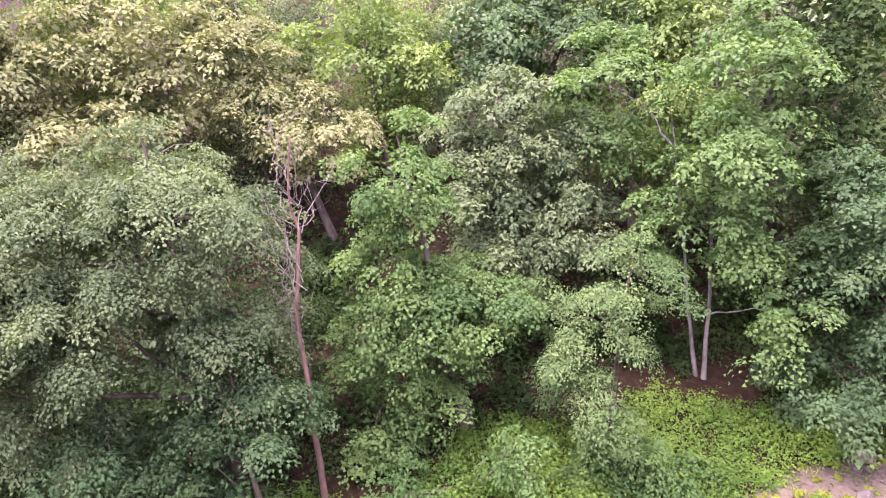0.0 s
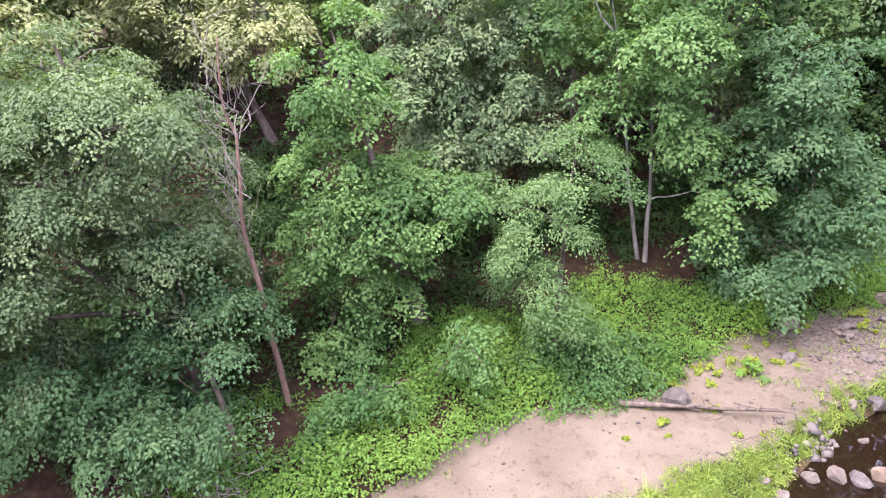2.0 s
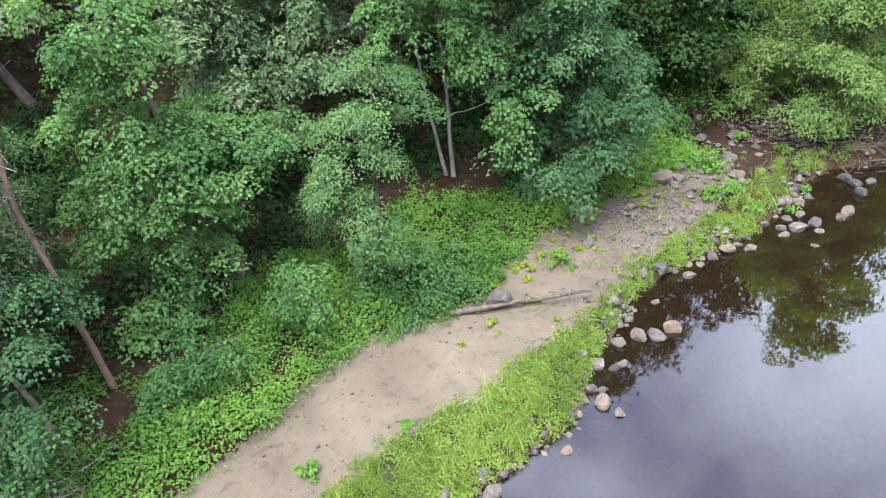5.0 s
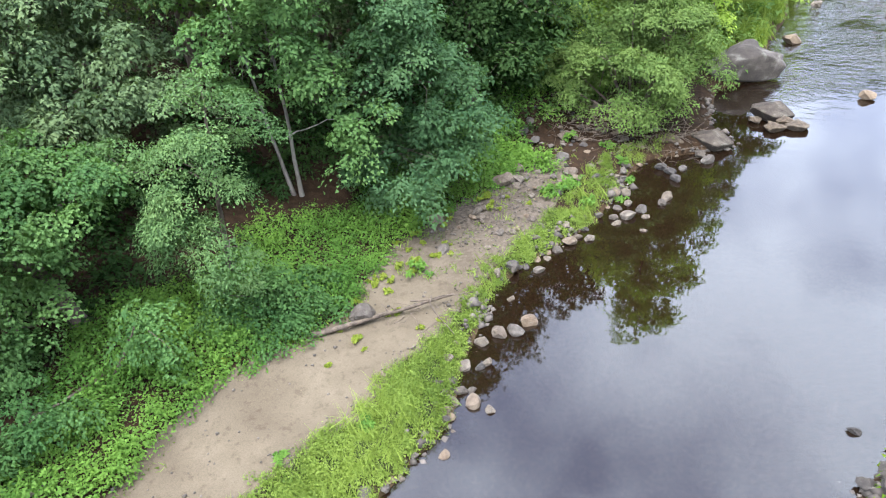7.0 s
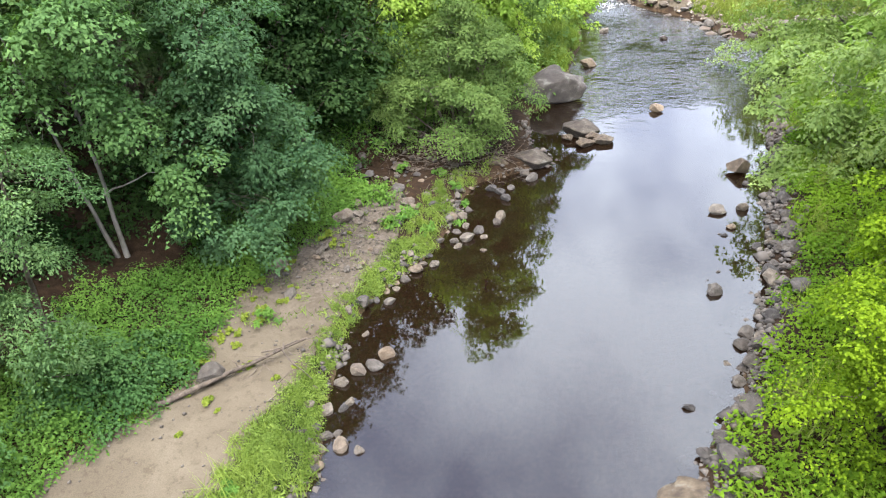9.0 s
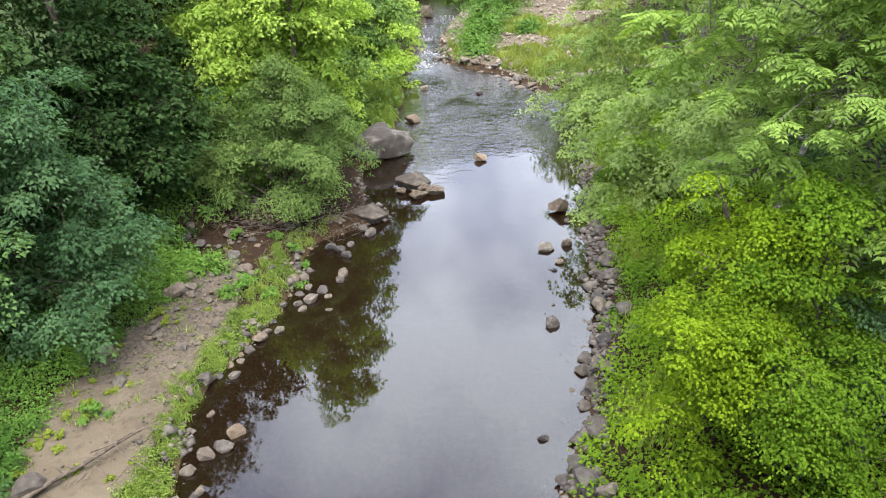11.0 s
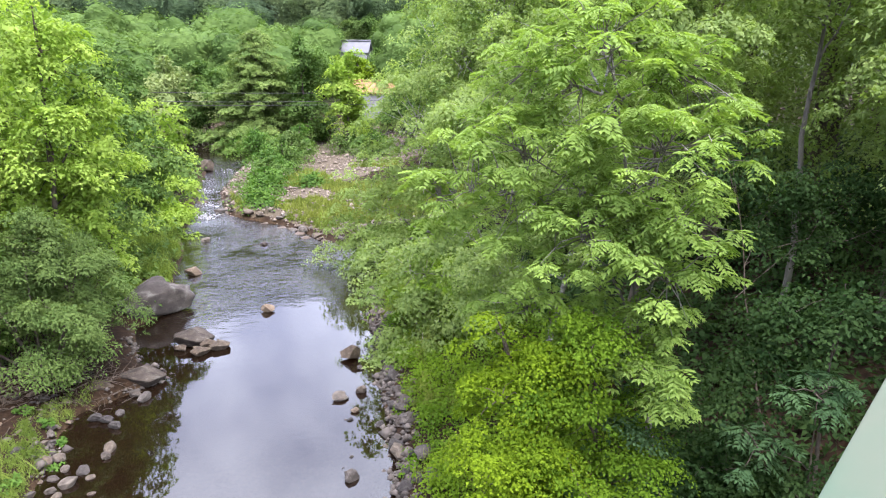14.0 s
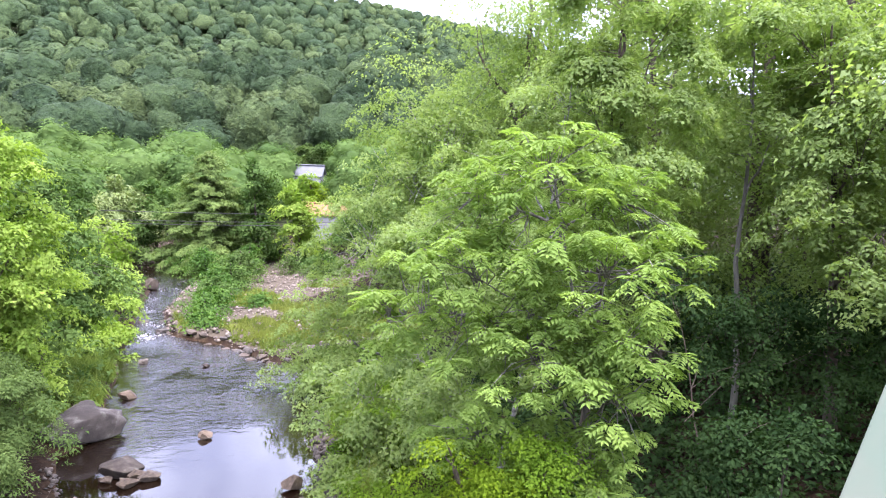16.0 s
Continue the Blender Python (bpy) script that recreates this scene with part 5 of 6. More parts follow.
def rubble(name, label, places, kind, seed):
    """Many small broken stones as one bed."""
    rng = np.random.default_rng(seed)
    vs, fs, off = [], [], 0
    shapes = []
    for me in STONES[kind]:
        shapes.append((np.array([v.co[:] for v in me.vertices]), np.array([list(p.vertices) for p in me.polygons])))
    for x, y, size in places:
        v, f = shapes[rng.integers(4)]
        a = rng.uniform(0, 6.28)
        turn = np.array([[math.cos(a), -math.sin(a), 0], [math.sin(a), math.cos(a), 0], [0, 0, 1]])
        v = (v * [1, rng.uniform(0.6, 1), rng.uniform(0.6, 1)]) @ turn.T * size
        vs.append(v + [x, y, float(land(x, y)) + size * 0.1])
        fs.append(f + off)
        off += len(v)
    me = mesh_of(name, np.concatenate(vs), np.concatenate(fs), STONES[kind][0].materials[0])
    return tagged(new(name, me), label, "stones", kind="stuff")


# gravel
def pebbles(name, label, spots, size, mat, seed):
    rng = np.random.default_rng(seed)
    n = len(spots)
    oct_v = np.array([(1, 0, 0), (0, 1, 0), (-1, 0, 0), (0, -1, 0), (0, 0, 0.7), (0, 0, -0.5)], float)
    oct_f = np.array([(0, 1, 4), (1, 2, 4), (2, 3, 4), (3, 0, 4), (1, 0, 5), (2, 1, 5), (3, 2, 5), (0, 3, 5)])
    s = size * rng.lognormal(0, 0.4, n)
    jit = oct_v[None] * rng.uniform(0.6, 1.3, (n, 6, 1)) * s[:, None, None] * 0.5
    a = rng.uniform(0, 6.28, n)
    rx = jit[..., 0] * np.cos(a)[:, None] - jit[..., 1] * np.sin(a)[:, None]
    ry = jit[..., 0] * np.sin(a)[:, None] + jit[..., 1] * np.cos(a)[:, None]
    z = land(spots[:, 0], spots[:, 1]) + bumps(spots[:, 0], spots[:, 1])
    v = np.stack([rx + spots[:, :1], ry + spots[:, 1:], jit[..., 2] + z[:, None] + s[:, None] * 0.15], -1).reshape(-1, 3)
    f = (np.arange(n)[:, None, None] * 6 + oct_f[None]).reshape(-1, 3)
    return tagged(new(name, mesh_of(name, v, f, mat, True)), label, "gravel", kind="stuff")


def pebble_material():
    m, n, l, b = material("pebbles")
    geo = n.new("ShaderNodeNewGeometry")
    r = ramp_node(n, l, geo.outputs["Random Per Island"], [(0.0, (0.044, 0.038, 0.032)), (0.6, (0.076, 0.066, 0.056)), (1.0, (0.125, 0.110, 0.094))])
    l.new(r.outputs["Color"], b.inputs["Base Color"])
    b.inputs["Roughness"].default_value = 0.9
    return m


PEBBLE = pebble_material()
for i, kind in enumerate(("grey", "dark", "tan")):
    spots = []
    while len(spots) < (26 if kind == "grey" else 40):
        x, y = -3.9 + rng.normal(0, 1.3), 19.5 + rng.normal(0, 1.2)
        if x < along_y(LEFT_SHORE, y) - 0.1 and y > 16.8:
            spots.append((x, y, float(np.clip(rng.lognormal(-1.7, 0.5), 0.08, 0.55))))
    rubble("point_rubble", "broken %s stones strewn over the brushy point" % kind, spots, kind, 300 + i)
    if kind != "dark":
        spots = []
        for _ in range(60):
            y = rng.uniform(35.5, 50)
            spots.append((float(along_y(RIGHT_SHORE, y)) + rng.normal(0.4, 1.1), y, float(np.clip(rng.lognormal(-0.9, 0.45), 0.2, 1.1))))
        rubble("bar_rubble", "pale %s cobbles along the edge of the gravel bar" % kind, spots, kind, 310 + i)
shingle = []
for y in np.arange(3, 26, 0.011):
    if math.sin(y * 1.9) + 0.6 * math.sin(y * 4.7 + 1) > rng.uniform(-0.6, 1.6):
        shingle.append((float(along_y(LEFT_SHORE, y)) + rng.normal(0.02, 0.2), y + rng.normal(0, 0.03)))
    shingle.append((float(along_y(RIGHT_SHORE, y)) + rng.normal(0.12, 0.28), y + rng.normal(0, 0.03)))
pebbles("shingle", "small grey stones packed along the waterline", np.array(shingle), 0.13, PEBBLE, 43)
grit = scatter(rng, 9000, (-8.5, -3.5, 3, 18.2), lambda x, y: (x > along_y(SAND_LEFT, y)) & (x < along_y(SAND_RIGHT, y)) & (rng.uniform(0, 1, len(x)) < 0.06 + 0.2 * (x > along_y(SAND_RIGHT, y) - 0.5) + 0.6 * (y > 12.5)))
pebbles("gravel", "fine pale gravel scattered over the sand", grit, 0.045, PEBBLE, 41)
bargrit = scatter(rng, 11000, (4, 32, 36.5, 94), lambda x, y: (x > along_y(RIGHT_SHORE, y)) & (x < along_y(RIGHT_SHORE, y) + 9 + np.clip(y - 50, 0, 12)))
PALE_COBBLE = rock_material("pale_cobble", (0.130, 0.105, 0.085), (0.240, 0.205, 0.175), (0.340, 0.310, 0.275), 0.1)
pebbles("bar_gravel", "pale cobbles of the gravel bar", bargrit, 0.19, PALE_COBBLE, 42)

# ---------------------------------------------------------------- driftwood
rng = np.random.default_rng(51)
log = new("driftwood_log")
la, lb = np.array([-7.24, 8.24, 0.55]), np.array([-4.95, 10.53, 0.52])
log.matrix_world = pose(*la)
tagged(log, "long weathered driftwood log lying across the sand", "log")
v, f = tubes([(bent(rng, la, lb, 12, 0.02), np.linspace(0.062, 0.025, 12))], 8)
part("stem", mesh_of("stem", v - la, f, BARK, True), log)
for s in rng.uniform(0.4, 1, 6):
    v, f = tubes([(bent(rng, la + (lb - la) * s, la + (lb - la) * s + np.array([rng.normal(0.3, 0.3), rng.normal(-0.1, 0.4), 0.12]), 5, 0.3), np.linspace(0.02, 0.006, 5))], 5)
    part("branch_stub", mesh_of("stub", v - la, f, BARK, True), log)

# ---------------------------------------------------------------- far side: hill forest, spruce, houses
def ball(level):
    """Corners and faces of a round ball."""
    bm = bmesh.new()
    bmesh.ops.create_icosphere(bm, subdivisions=level, radius=1.0)
    v, f = np.array([p.co[:] for p in bm.verts]), np.array([[q.index for q in p.verts] for p in bm.faces])
    bm.free()
    return v, f


def heads(rng, n, count, size):
    """Directions and sizes of the rounded leaf heads that make up a crown, for n crowns."""
    u = unit(rng.normal(0, 1, (n, count, 3)) + [0, 0, 0.25])
    return u, size * rng.uniform(0.7, 1.3, (n, count))


def crown_reach(d, u, s):
    """How far a crown of such heads reaches in the directions d (n, k, 3)."""
    b = np.einsum("nkc,nmc->nkm", d, u) * (1 - s)[:, None]
    under = s[:, None] ** 2 - ((1 - s)[:, None] ** 2 - b * b)
    return np.maximum(0.70, np.where(under > 0, b + np.sqrt(np.maximum(under, 0)), 0).max(2))


def far_trees(name, label, places, height, mat, seed, per=60, clump=1.0, level=3, wide=0.36, solid=0.94, sit=0.46, count=16, head=0.34):
    """Far broadleaf crowns: rounded leaf heads with deep creases, and loose leaf clumps standing off them."""
    rng = np.random.default_rng(seed)
    places = np.asarray(places, float)
    n = len(places)
    h = height * rng.uniform(0.72, 1.3, n)
    r = h * wide * rng.uniform(0.78, 1.25, n)
    axes = np.stack([r, r * rng.uniform(0.85, 1.15, n), h * 0.46], 1)
    c = np.stack([places[:, 0], places[:, 1], land(places[:, 0], places[:, 1]) + h * sit], 1)
    u, s = heads(rng, n, count, head)
    bv, bf = ball(level)
    bf = bf[(bv[bf][:, :, 2] > -0.85).all(1)]
    k = len(bv)
    reach = crown_reach(np.repeat(bv[None], n, 0), u, s) * solid * rng.uniform(0.95, 1.04, (n, k))
    core = c[:, None] + bv[None] * reach[..., None] * axes[:, None]
    tone = rng.uniform(0.05, 0.95, n)
    cf = (np.arange(n)[:, None, None] * k + bf[None]).reshape(-1, 3)
    d = unit(rng.normal(0, 1, (n, per, 3)))
    d[..., 2] = np.where(d[..., 2] < -0.3, -d[..., 2], d[..., 2])
    pos = c[:, None] + d * (crown_reach(d, u, s) * rng.uniform(0.9, 1.06, (n, per)))[..., None] * axes[:, None]
    nm = d + np.array([0, 0, 0.6]) + rng.normal(0, 0.3, d.shape)
    al = unit(np.cross(nm, rng.normal(0, 1, d.shape)))
    side = unit(np.cross(nm, al))
    ln = (clump * rng.uniform(0.5, 1.4, (n, per)) * (h / height)[:, None])[..., None]
    leafs = np.stack([pos - al * ln * 0.5 - side * ln * 0.3, pos + al * ln * 0.1 + side * ln * 0.5, pos + al * ln * 0.5 - side * ln * 0.25], 2).reshape(-1, 3)
    lf = np.arange(n * per)[:, None] * 3 + n * k + [0, 1, 2]
    lt = (tone[:, None] + rng.normal(0, 0.14, (n, per))).reshape(-1)
    tint = np.clip(np.concatenate([np.repeat(tone, k), np.repeat(lt, 3)]), 0, 1)
    me = mesh_of(name, np.concatenate([core.reshape(-1, 3), leafs]), np.concatenate([cf, lf]), mat, True, attrs={"tint": tint})
    return tagged(new(name, me), label, "forest", kind="stuff")


rng = np.random.default_rng(61)
hill = []
for gx in np.arange(-120, 420, 10.6):
    for gy in np.arange(60, 660, 10.6):
        x, y = gx + rng.uniform(-3.6, 3.6) + (5.3 if int(gy / 10.6) % 2 else 0), gy + rng.uniform(-3.6, 3.6)
        r, a = math.hypot(x, y), math.degrees(math.atan2(x, y))
        if 122 < r < 645 and -10 < a < 36:
            hill.append((x, y))
near_hill = [p for p in hill if math.hypot(*p) < 255]
far_trees("hill_forest", "dense green forest covering the far hillside", near_hill, 15, LEAVES["hill"], 62, 1100, 0.5, 3, 0.42, 0.92, 0.38, 30, 0.23)
far_trees("high_hill_forest", "dense green forest high on the far hillside", [p for p in hill if math.hypot(*p) >= 255], 15, LEAVES["hill"], 66, 190, 1.0, 2, 0.42, 0.92, 0.42, 22, 0.26)
valley = []
while len(valley) < 100:
    r, a = rng.uniform(90, 120), rng.uniform(-14, 30)
    x, y = r * math.sin(radians(a)), r * math.cos(radians(a))
    if not (2 < a < 9 and r < 97) and not (15.2 < a < 19.0):
        valley.append((x, y))
valley = [p for p in valley if not (13.4 < math.degrees(math.atan2(*p)) < 20.5 and math.hypot(*p) < 112)]
far_trees("valley_trees", "light green trees on the valley floor", valley, 9.6, LEAVES["valley"], 63, 1500, 0.34, 3, 0.42, 0.9, 0.46, 22, 0.27)
left_far = []
while len(left_far) < 60:
    y = rng.uniform(38, 84)
    x = float(along_y(LEFT_SHORE, y)) - rng.uniform(5, 26)
    left_far.append((x, y))
far_trees("upstream_wood", "green trees of the wood upstream", left_far, 9, LEAVES["gold"], 64, 1500, 0.34, 3)
right_far = []
while len(right_far) < 48:
    y = rng.uniform(36, 84)
    x = float(along_y(RIGHT_SHORE, y)) + rng.uniform(14, 40)
    # an open strip towards the houses
    if math.degrees(math.atan2(x, y)) > 19.6 + math.degrees(4.4 / y):
        right_far.append((x, y))
far_trees("far_bank_wood", "green trees beyond the gravel bar", right_far, 10, LEAVES["valley"], 65, 1500, 0.36, 3)

# ---------------------------------------------------------------- the bridge's green steel post
PAINT = plain_material("pale_green_paint", (0.062, 0.140, 0.086), (0.135, 0.150, 0.106), 0.75, 1.6)
CONCRETE = plain_material("bridge_concrete", (0.163, 0.156, 0.143), (0.260, 0.254, 0.234), 0.9, 4.0)


def box_mesh(name, size, mat, bevel=0.0):
    bm = bmesh.new()
    bmesh.ops.create_cube(bm, size=1.0)
    bmesh.ops.scale(bm, vec=size, verts=bm.verts)
    if bevel:
        bmesh.ops.bevel(bm, geom=bm.edges[:], offset=bevel, segments=2, affect="EDGES")
    me = bpy.data.meshes.new(name)
    bm.to_mesh(me)
    bm.free()
    me.materials.append(mat)
    return me


deck = new("bridge_deck", box_mesh("deck", (10.5, 6.4, 0.4), CONCRETE, 0.03))
deck.matrix_world = pose(4.25, -2.75, 7.2)
tagged(deck, "grey concrete deck of the road bridge", "bridge", kind="structure")
abutment = new("bridge_abutment", box_mesh("abutment", (3.5, 6.2, 8.5), CONCRETE, 0.05))
abutment.matrix_world = pose(7.7, -2.85, 2.75)
tagged(abutment, "concrete abutment carrying the bridge deck", "bridge", kind="structure")
post = new("bridge_end_post")
foot_p, head_p = Vector((0.710, 0.62, 7.34)), Vector((2.727, 0.62, 10.46))
post.matrix_world = Matrix.Translation(foot_p)
tagged(post, "sloping pale green painted steel end post of the bridge", "bridge post")
slope_turn = (head_p - foot_p).to_track_quat("X", "Z").to_matrix().to_4x4()
long = (head_p - foot_p).length


def post_piece(name, size, off, label=""):
    ob = part(name, box_mesh(name, size, PAINT, 0.006), post, label)
    ob.matrix_basis = slope_turn @ pose(*off)


post_piece("web", (long, 0.26, 0.30), (long / 2, 0, -0.17))
post_piece("cover_plate", (long, 0.34, 0.018), (long / 2, 0, -0.009), "weathered pale green cover plate")
post_piece("flange", (long, 0.34, 0.018), (long / 2, 0, -0.33))

# ---------------------------------------------------------------- conifers, willow, houses, wires far upstream
def spruce(x, y, h, r, seed, label):
    rng = np.random.default_rng(seed)
    foot = np.array([x, y, float(land(x, y)) - 0.1])
    thing = new("spruce_tree")
    thing.matrix_world = pose(*foot)
    tagged(thing, label, "tree")
    v, f = tubes([(bent(rng, (0, 0, 0), (0, 0, h), 8, 0.02), np.linspace(0.3, 0.03, 8))], 8)
    part("trunk", mesh_of("trunk", v, f, BARK, True), thing)
    n = 330
    k = rng.uniform(0.06, 1, n)
    a = rng.uniform(0, 6.28, n)
    ln = r * (1.05 - k) ** 0.7 * rng.uniform(0.6, 1.15, n) + 0.25
    cs, outs, paths = [], [], []
    for kk, aa, ll in zip(k, a, ln):
        d = np.array([math.cos(aa), math.sin(aa), 0.0])
        p0 = np.array([0, 0, h * kk])
        tip = p0 + d * ll + [0, 0, -0.22 * ll]
        paths.append((np.linspace(p0, tip, 4), [0.035, 0.025, 0.015, 0.006]))
        m = max(2, int(ll / 0.55))
        for q in np.linspace(0.3, 1, m):
            cs.append(p0 + (tip - p0) * q)
            outs.append(d)
    v, f = tubes(paths, 4)
    tagged(part("branching", mesh_of("branching", v, f, BARK, True), thing), kind="stuff")
    pos, al, nm, l2, wd, idx = sprays(rng, np.array(cs), np.array(outs), np.full(len(cs), 0.62), 46, 0.36, 0.2, slim=0.3)
    part("crown", leaves_mesh("crown", pos, al, nm, l2, wd, 0.5 + rng.normal(0, 0.2, len(cs))[idx], LEAVES["needle"]), thing)


spruce(13.0, 80.0, 13.0, 6.6, 71, "broad pyramidal spruce at the river bend")


def far_tree(name, label, x, y, kind, h, r, seed, leaf=0.45, per=46):
    z = float(land(x, y))
    rng = np.random.default_rng(seed)
    blobs = [(x + rng.normal(0, r * 0.25), y + rng.normal(0, r * 0.25), z + h * f, r * q, h * 0.17) for f, q in ((0.3, 0.75), (0.45, 0.95), (0.62, 0.9), (0.78, 0.7), (0.9, 0.4))]
    tree(name, label, kind, leaf, (x, y), 0.2, blobs, seed, per=per, spread=0.9)


far_tree("weeping_willow", "pale weeping willow on the valley floor", 3.7, 84, "willowtree", 10.5, 3.6, 81, 0.28)
far_tree("maple_tree", "golden-green maple beside the houses", 21.2, 72, "gold", 10.3, 2.2, 82, 0.28)
far_tree("maple_tree", "light green maple below the houses", 18.2, 77, "valley", 12, 2.8, 83, 0.28)
far_tree("maple_tree", "green maple beyond the river bend", 8, 84, "valley", 9.5, 3.2, 84, 0.28)
far_tree("maple_tree", "green maple beyond the gravel bar", 26.6, 66, "valley", 9, 3, 85, 0.26)
far_tree("maple_tree", "yellow-green maple beyond the gravel bar", 29.6, 60, "lime", 9.5, 2.8, 86, 0.26)
for i, (x, y, h, r, kind) in enumerate(((28.4, 100.0, 5.2, 2.1, "gold"), (31.2, 98.6, 5.0, 2.2, "lime"), (34.2, 99.5, 5.6, 2.2, "valley"), (24.9, 98.5, 7.0, 2.4, "valley"), (36.6, 121.0, 6.5, 3.0, "alder"), (33.4, 122.0, 6.0, 3.0, "alder"), (40.0, 119.0, 7.0, 3.0, "valley"))):
    far_tree("maple_tree", "small leafy maple standing beside the houses", x, y, kind, h, r, 290 + i, 0.28, 36)
for i, (x, y, h, r, kind) in enumerate(((24.6, 79.0, 3.6, 1.5, "valley"), (28.4, 78.0, 4.6, 2.0, "birch"))):
    far_tree("valley_shrub", "leafy green shrub below the low house", x, y, kind, h, r, 310 + i, 0.22, 34)
for i, (x, y, h, r, kind) in enumerate(((7.4, 47.6, 1.3, 1.0, "herb"), (8.6, 50.4, 1.8, 1.4, "herb"), (9.4, 53.6, 2.0, 1.6, "valley"), (10.0, 57.4, 2.2, 1.6, "herb"), (11.6, 59.1, 2.4, 1.9, "valley"), (7.0, 45.8, 0.8, 0.7, "herb"), (12.8, 64.0, 2.4, 1.8, "valley"), (12.0, 51.0, 0.9, 0.8, "herb"))):
    far_tree("willow_shrub", "rounded green shrub on the gravel bar", x, y, kind, h, r, 90 + i, 0.2, 34)

for i in range(16):
    a, r = radians(rng.uniform(8.0, 19.5)), rng.uniform(64, 84)
    far_tree("valley_shrub", "leafy green shrub on the valley floor", r * math.sin(a), r * math.cos(a), ("herb", "valley", "alder")[i % 3], rng.uniform(1.6, 3.4), rng.uniform(1.3, 2.2), 190 + i, 0.2, 30)

ROOF = plain_material("grey_metal_roof", (0.085, 0.093, 0.104), (0.115, 0.122, 0.133), 0.6, 1.0)
SIDING = plain_material("white_siding", (0.252, 0.258, 0.258), (0.312, 0.312, 0.312), 0.7, 2.0)
RUST = plain_material("rust_roof", (0.216, 0.102, 0.042), (0.288, 0.156, 0.072), 0.8, 1.0)
PANE = plain_material("dark_pane", (0.012, 0.015, 0.018), (0.030, 0.033, 0.036), 0.1, 1.0)


def house(x, y, yaw, w, d, h, ridge, roof, label, lift=0.0):
    z = float(land(x, y)) + lift
    thing = new("house")
    thing.matrix_world = pose(x, y, z, 0, 0, yaw)
    tagged(thing, label, "house")
    bm = bmesh.new()
    prof = [(-w / 2, -1.5), (w / 2, -1.5), (w / 2, h), (0, h + ridge), (-w / 2, h)]
    a = [bm.verts.new((px, -d / 2, pz)) for px, pz in prof]
    b = [bm.verts.new((px, d / 2, pz)) for px, pz in prof]
    bm.faces.new(a)
    bm.faces.new(b[::-1])
    for i in range(5):
        j = (i + 1) % 5
        bm.faces.new((a[i], b[i], b[j], a[j]))
    bmesh.ops.recalc_face_normals(bm, faces=bm.faces)
    me = bpy.data.meshes.new("wall")
    bm.to_mesh(me)
    bm.free()
    me.materials.append(SIDING)
    part("wall", me, thing)
    sl = math.hypot(w / 2 + 0.4, ridge)
    tilt = math.degrees(math.atan2(ridge, w / 2))
    for s in (-1, 1):
        ob = part("roof", box_mesh("roof", (sl + 0.3, d + 0.8, 0.15), roof), thing, "pale grey metal roof" if roof is ROOF else "rusty orange roof")
        ob.matrix_basis = pose(s * w / 4, 0, h + ridge / 2 + 0.12, 0, s * tilt, 0)
    for k in range(3):
        win = part("window", box_mesh("window", (0.9, 0.08, 1.3), PANE), thing)
        win.matrix_basis = pose(-w / 3 + k * w / 3, -d / 2 - 0.03, h * 0.55)
        for size, x, z in (((0.10, 0.14, 1.5), -0.5, 0), ((0.10, 0.14, 1.5), 0.5, 0), ((1.1, 0.14, 0.1), 0, 0.7)):
            bar = part("frame", box_mesh("frame", size, SIDING), win)
            bar.matrix_basis = pose(x, -0.01, z)
        sill = part("sill", box_mesh("sill", (1.2, 0.22, 0.08), SIDING), win)
        sill.matrix_basis = pose(0, -0.04, -0.7)
    return thing


house(34.0, 109.8, 60, 3.8, 4.6, 2.6, 1.7, ROOF, "white house with a pale metal roof among the trees", 0.5)
house(29.0, 87.2, 70, 4.4, 6, 2.5, 1.4, RUST, "low house with a rusty roof and pale walls", 0.3)

wire_mat = plain_material("black_cable", (0.02, 0.02, 0.02), (0.05, 0.05, 0.05), 0.6)
for k, (z0, z1) in enumerate(((5.6, 6.6), (5.9, 6.9), (6.7, 7.8))):
    p = bent(np.random.default_rng(1), (-22, 70, z0 + 2), (42, 70 + 3 * k, z1 + 1), 24, 0.0, -0.012)
    v, f = tubes([(p, np.full(24, 0.024))], 4)
    tagged(new("power_line", mesh_of("cable", v, f, wire_mat, True)), "thin black cable strung across the valley", "cable", "cables across the valley")

# ---------------------------------------------------------------- white water
def foam_patch(cx, cy, lx, ly, n, seed):
    rng = np.random.default_rng(seed)
    pos = np.stack([cx + rng.normal(0, lx, n), cy + rng.normal(0, ly, n)], 1)
    z = water_level(pos[:, 1]) + 0.02
    c = np.stack([pos[:, 0], pos[:, 1], z], 1)
    al = np.stack([rng.normal(0, 0.5, n), np.ones(n), np.zeros(n)], 1)
    ln = rng.uniform(0.08, 0.4, n)
    return c, al, ln


cc, aa, ll = zip(*[foam_patch(3.6, 45.0, 0.45, 0.5, 200, 1), foam_patch(4.3, 48.5, 0.35, 0.6, 60, 6), foam_patch(5.1, 59, 0.6, 0.9, 60, 7), foam_patch(4.4, 54.3, 0.4, 0.7, 60, 2), foam_patch(7.1, 63.3, 0.9, 0.7, 70, 3)])
cc, aa, ll = np.concatenate(cc), np.concatenate(aa), np.concatenate(ll)
me = leaves_mesh("white_water", cc, aa, np.tile([0.0, 0, 1], (len(cc), 1)), ll, ll * 0.35, np.zeros(len(cc)), FOAM)
tagged(new("white_water", me), "white foam where the river drops through the stones", "foam", kind="stuff")


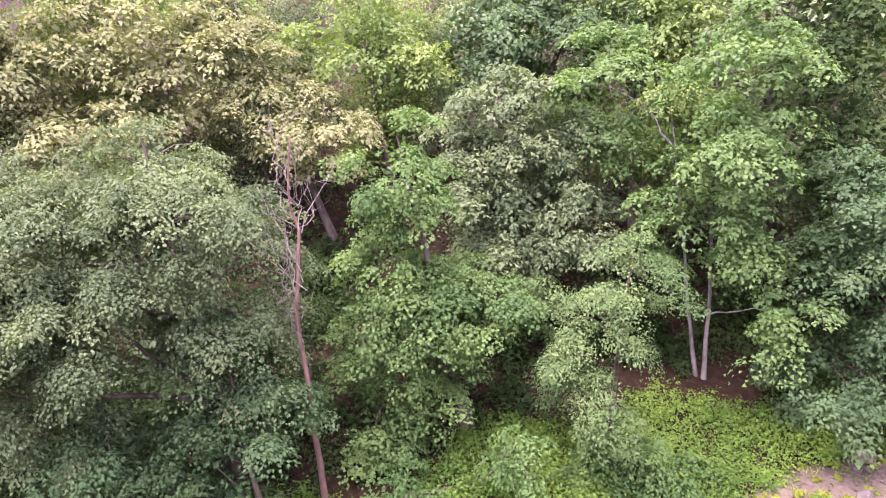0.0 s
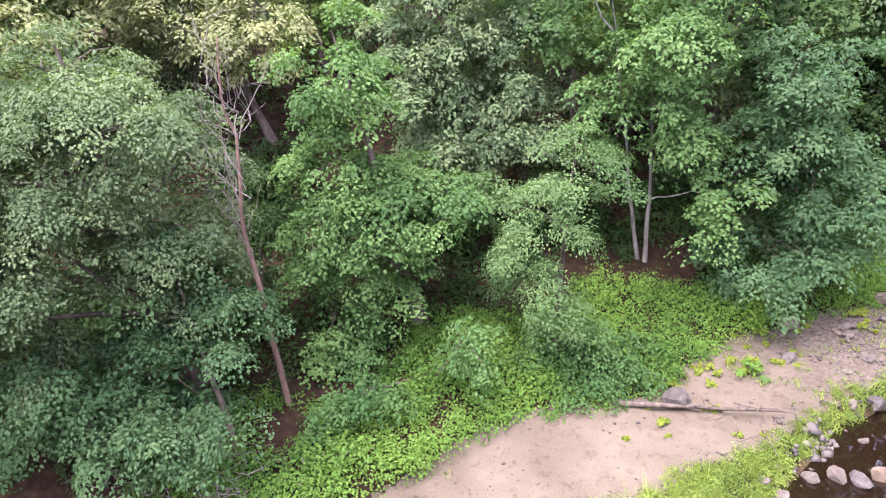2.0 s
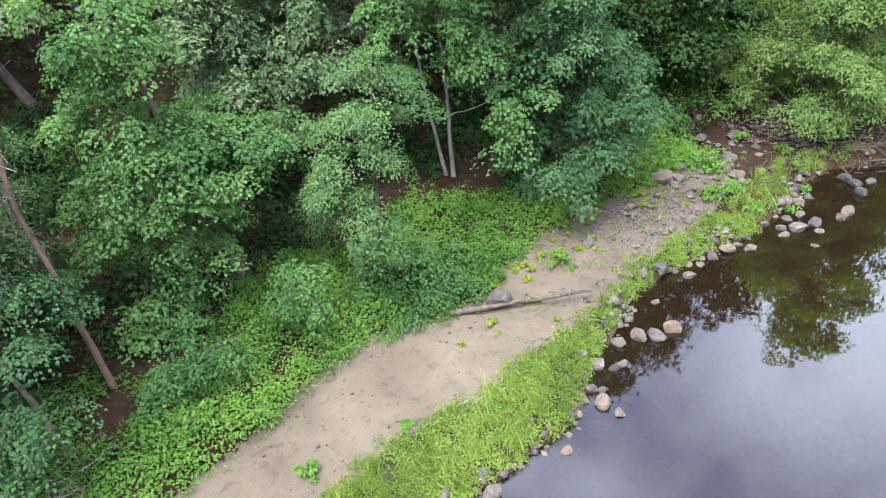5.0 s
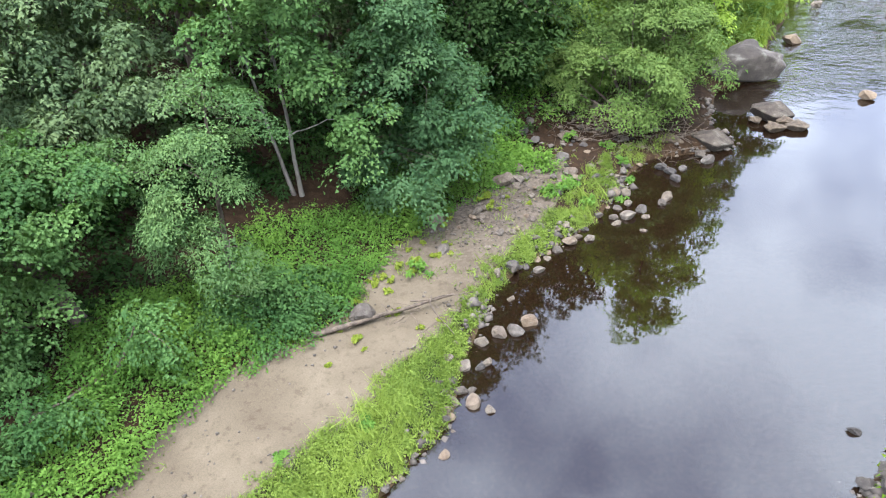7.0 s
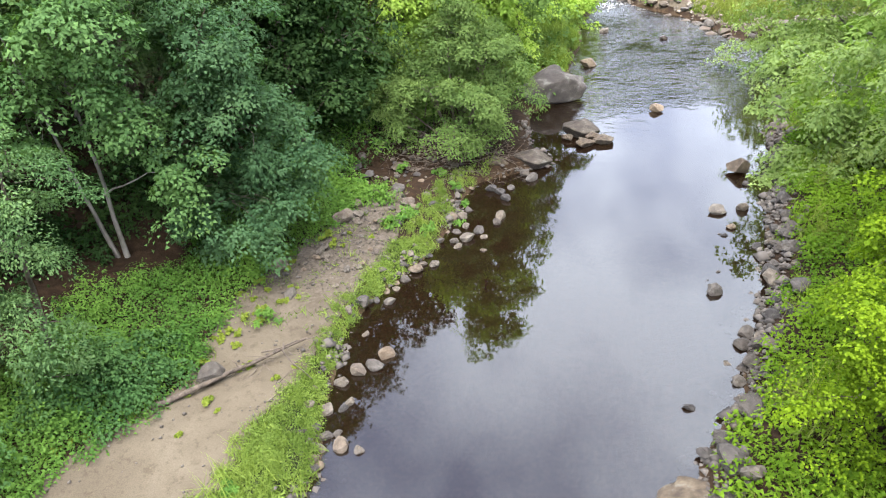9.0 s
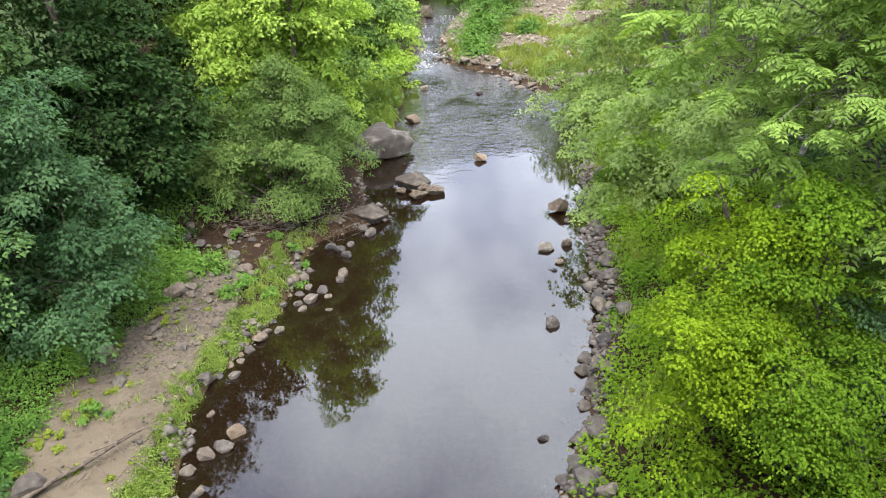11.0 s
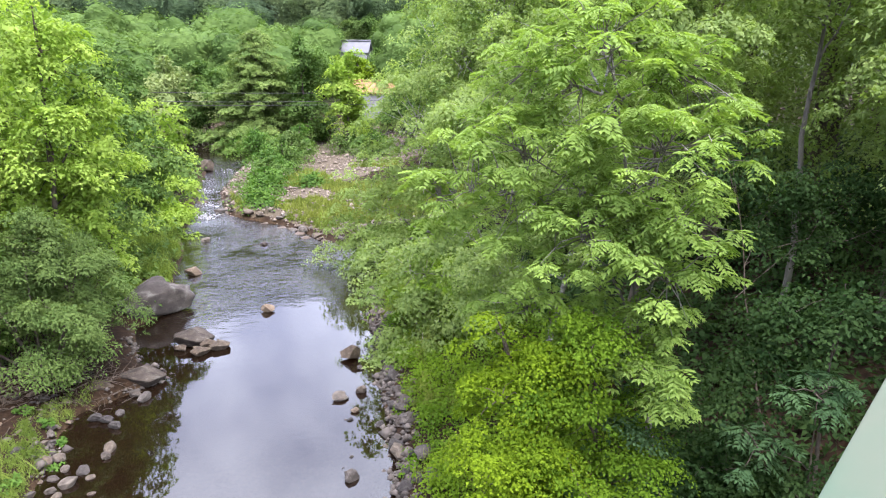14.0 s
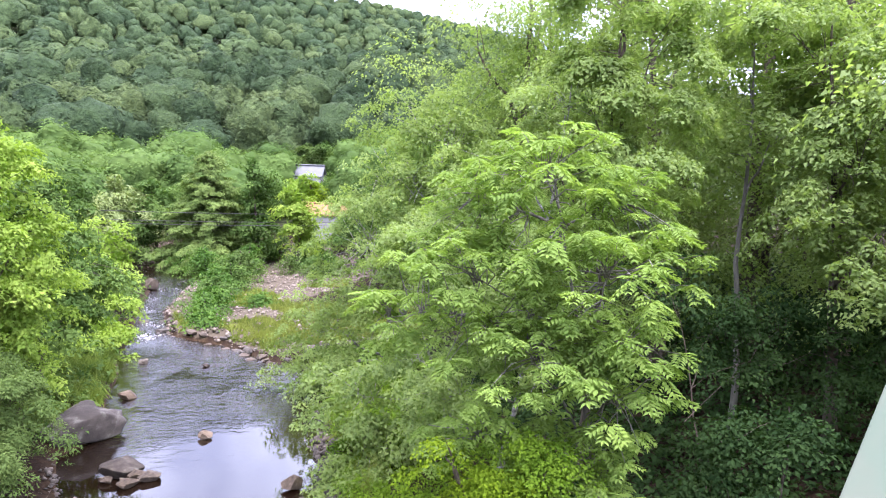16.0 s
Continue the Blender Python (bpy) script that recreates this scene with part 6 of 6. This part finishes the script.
# ---------------------------------------------------------------- brush, fallen wood, weeds on the sand
def brush(name, label, cx, cy, rx, ry, n, seed, mat):
    rng = np.random.default_rng(seed)
    paths = []
    for _ in range(n):
        x, y = cx + rng.normal(0, rx), cy + rng.normal(0, ry)
        z = float(land(x, y)) + rng.uniform(0.02, 0.28)
        d = unit(np.array([rng.normal(), rng.normal(), rng.normal(0.1, 0.2)])) * rng.uniform(0.3, 0.9)
        paths.append((bent(rng, (x, y, z), np.array((x, y, z)) + d, 4, 0.35), np.linspace(rng.uniform(0.005, 0.014), 0.003, 4)))
    v, f = tubes(paths, 4)
    return tagged(new(name, mesh_of(name, v, f, mat, True)), label, "brushwood", kind="stuff")


brush("brush_pile", "tangled brown brushwood beneath the alder", -3.3, 20.5, 1.2, 0.7, 480, 1, BARK)
brush("brush_pile", "heap of dead sticks on the forest floor", -10.1, 0.6, 0.7, 0.6, 260, 2, BARK_DEAD)
brush("driftwood_twigs", "dry twigs washed up beside the log", -5.45, 9.4, 0.3, 0.3, 12, 3, BARK)

fallen = new("fallen_log")
fallen.matrix_world = pose(-9.4, 2.6, float(land(-9.4, 2.6)) + 0.12)
v, f = tubes([(bent(np.random.default_rng(3), (0, 0, 0), (0.35, 0.95, -0.1), 5, 0.05), np.linspace(0.055, 0.04, 5))], 8)
part("stem", mesh_of("stem", v, f, BARK_DEAD, True), fallen)
tagged(fallen, "short weathered log lying in the undergrowth", "log")


def weeds(name, label, spots, kind, seed):
    """Small leafy plants scattered over the bank."""
    rng = np.random.default_rng(seed)
    cs, rad = [], []
    for x, y, size in spots:
        n = 12
        c = np.stack([x + rng.normal(0, size * 0.4, n), y + rng.normal(0, size * 0.4, n), float(land(x, y)) + rng.uniform(0.25, 1, n) * size * 0.8], 1)
        cs.append(c)
        rad.append(np.full(n, size * 0.35))
    cs, rad = np.concatenate(cs), np.concatenate(rad)
    pos, al, nm, ln, wd, idx = sprays(rng, cs, np.tile([0.0, 0, 1], (len(cs), 1)), rad, 18, 0.09, 0.5, slim=0.6)
    ln = ln * (0.55 + 1.1 * rad[idx] / 0.25)
    me = leaves_mesh(name, pos, al, nm, ln, ln * 0.6, 0.5 + rng.normal(0, 0.2, len(cs))[idx], LEAVES[kind])
    return tagged(new(name, me), label, "plants", kind="stuff")


YELLOW = [(-8.22, 6.9), (-8.06, 7.1), (-7.9, 7.3), (-7.75, 7.55), (-5.95, 9.7), (-6.3, 8.6), (-6.8, 8.7), (-5.7, 12.2), (-6.0, 12.5), (-6.0, 12.0), (-6.6, 10.7), (-6.3, 11.2), (-6.4, 13.3)]
wr = random.Random(17)
while len(YELLOW) < 48:
    y = wr.uniform(7.5, 15.5)
    x = float(along_y(SAND_LEFT, y)) + abs(wr.gauss(0, 0.9))
    if x < along_y(SAND_RIGHT, y):
        YELLOW.append((x, y))
weeds("yellow_weeds", "small bright yellow-green weeds growing on the sand", [(x, y, wr.uniform(0.06, 0.14)) for x, y in YELLOW], "yellow", 401)
GREEN = [(-6.2, 11.3, 0.34), (-6.05, 5.5, 0.17), (-5.05, 6.65, 0.24), (-6.8, 3.9, 0.24), (-4.05, 16.0, 0.46), (-4.35, 15.7, 0.34), (-3.8, 16.4, 0.34), (-3.2, 15.55, 0.25), (-5.95, 16.7, 0.46), (-5.7, 18.0, 0.46), (-6.2, 17.4, 0.40), (-2.55, 16.7, 0.28), (-3.35, 19.3, 0.28), (-4.65, 19.4, 0.34), (-5.65, 20.3, 0.53), (-2.45, 17.85, 0.28), (-6.45, 18.85, 0.53), (-5.0, 18.1, 0.22), (-2.8, 18.55, 0.22)]
weeds("green_weeds", "leafy green weeds rooted among the stones", GREEN, "herb", 431)
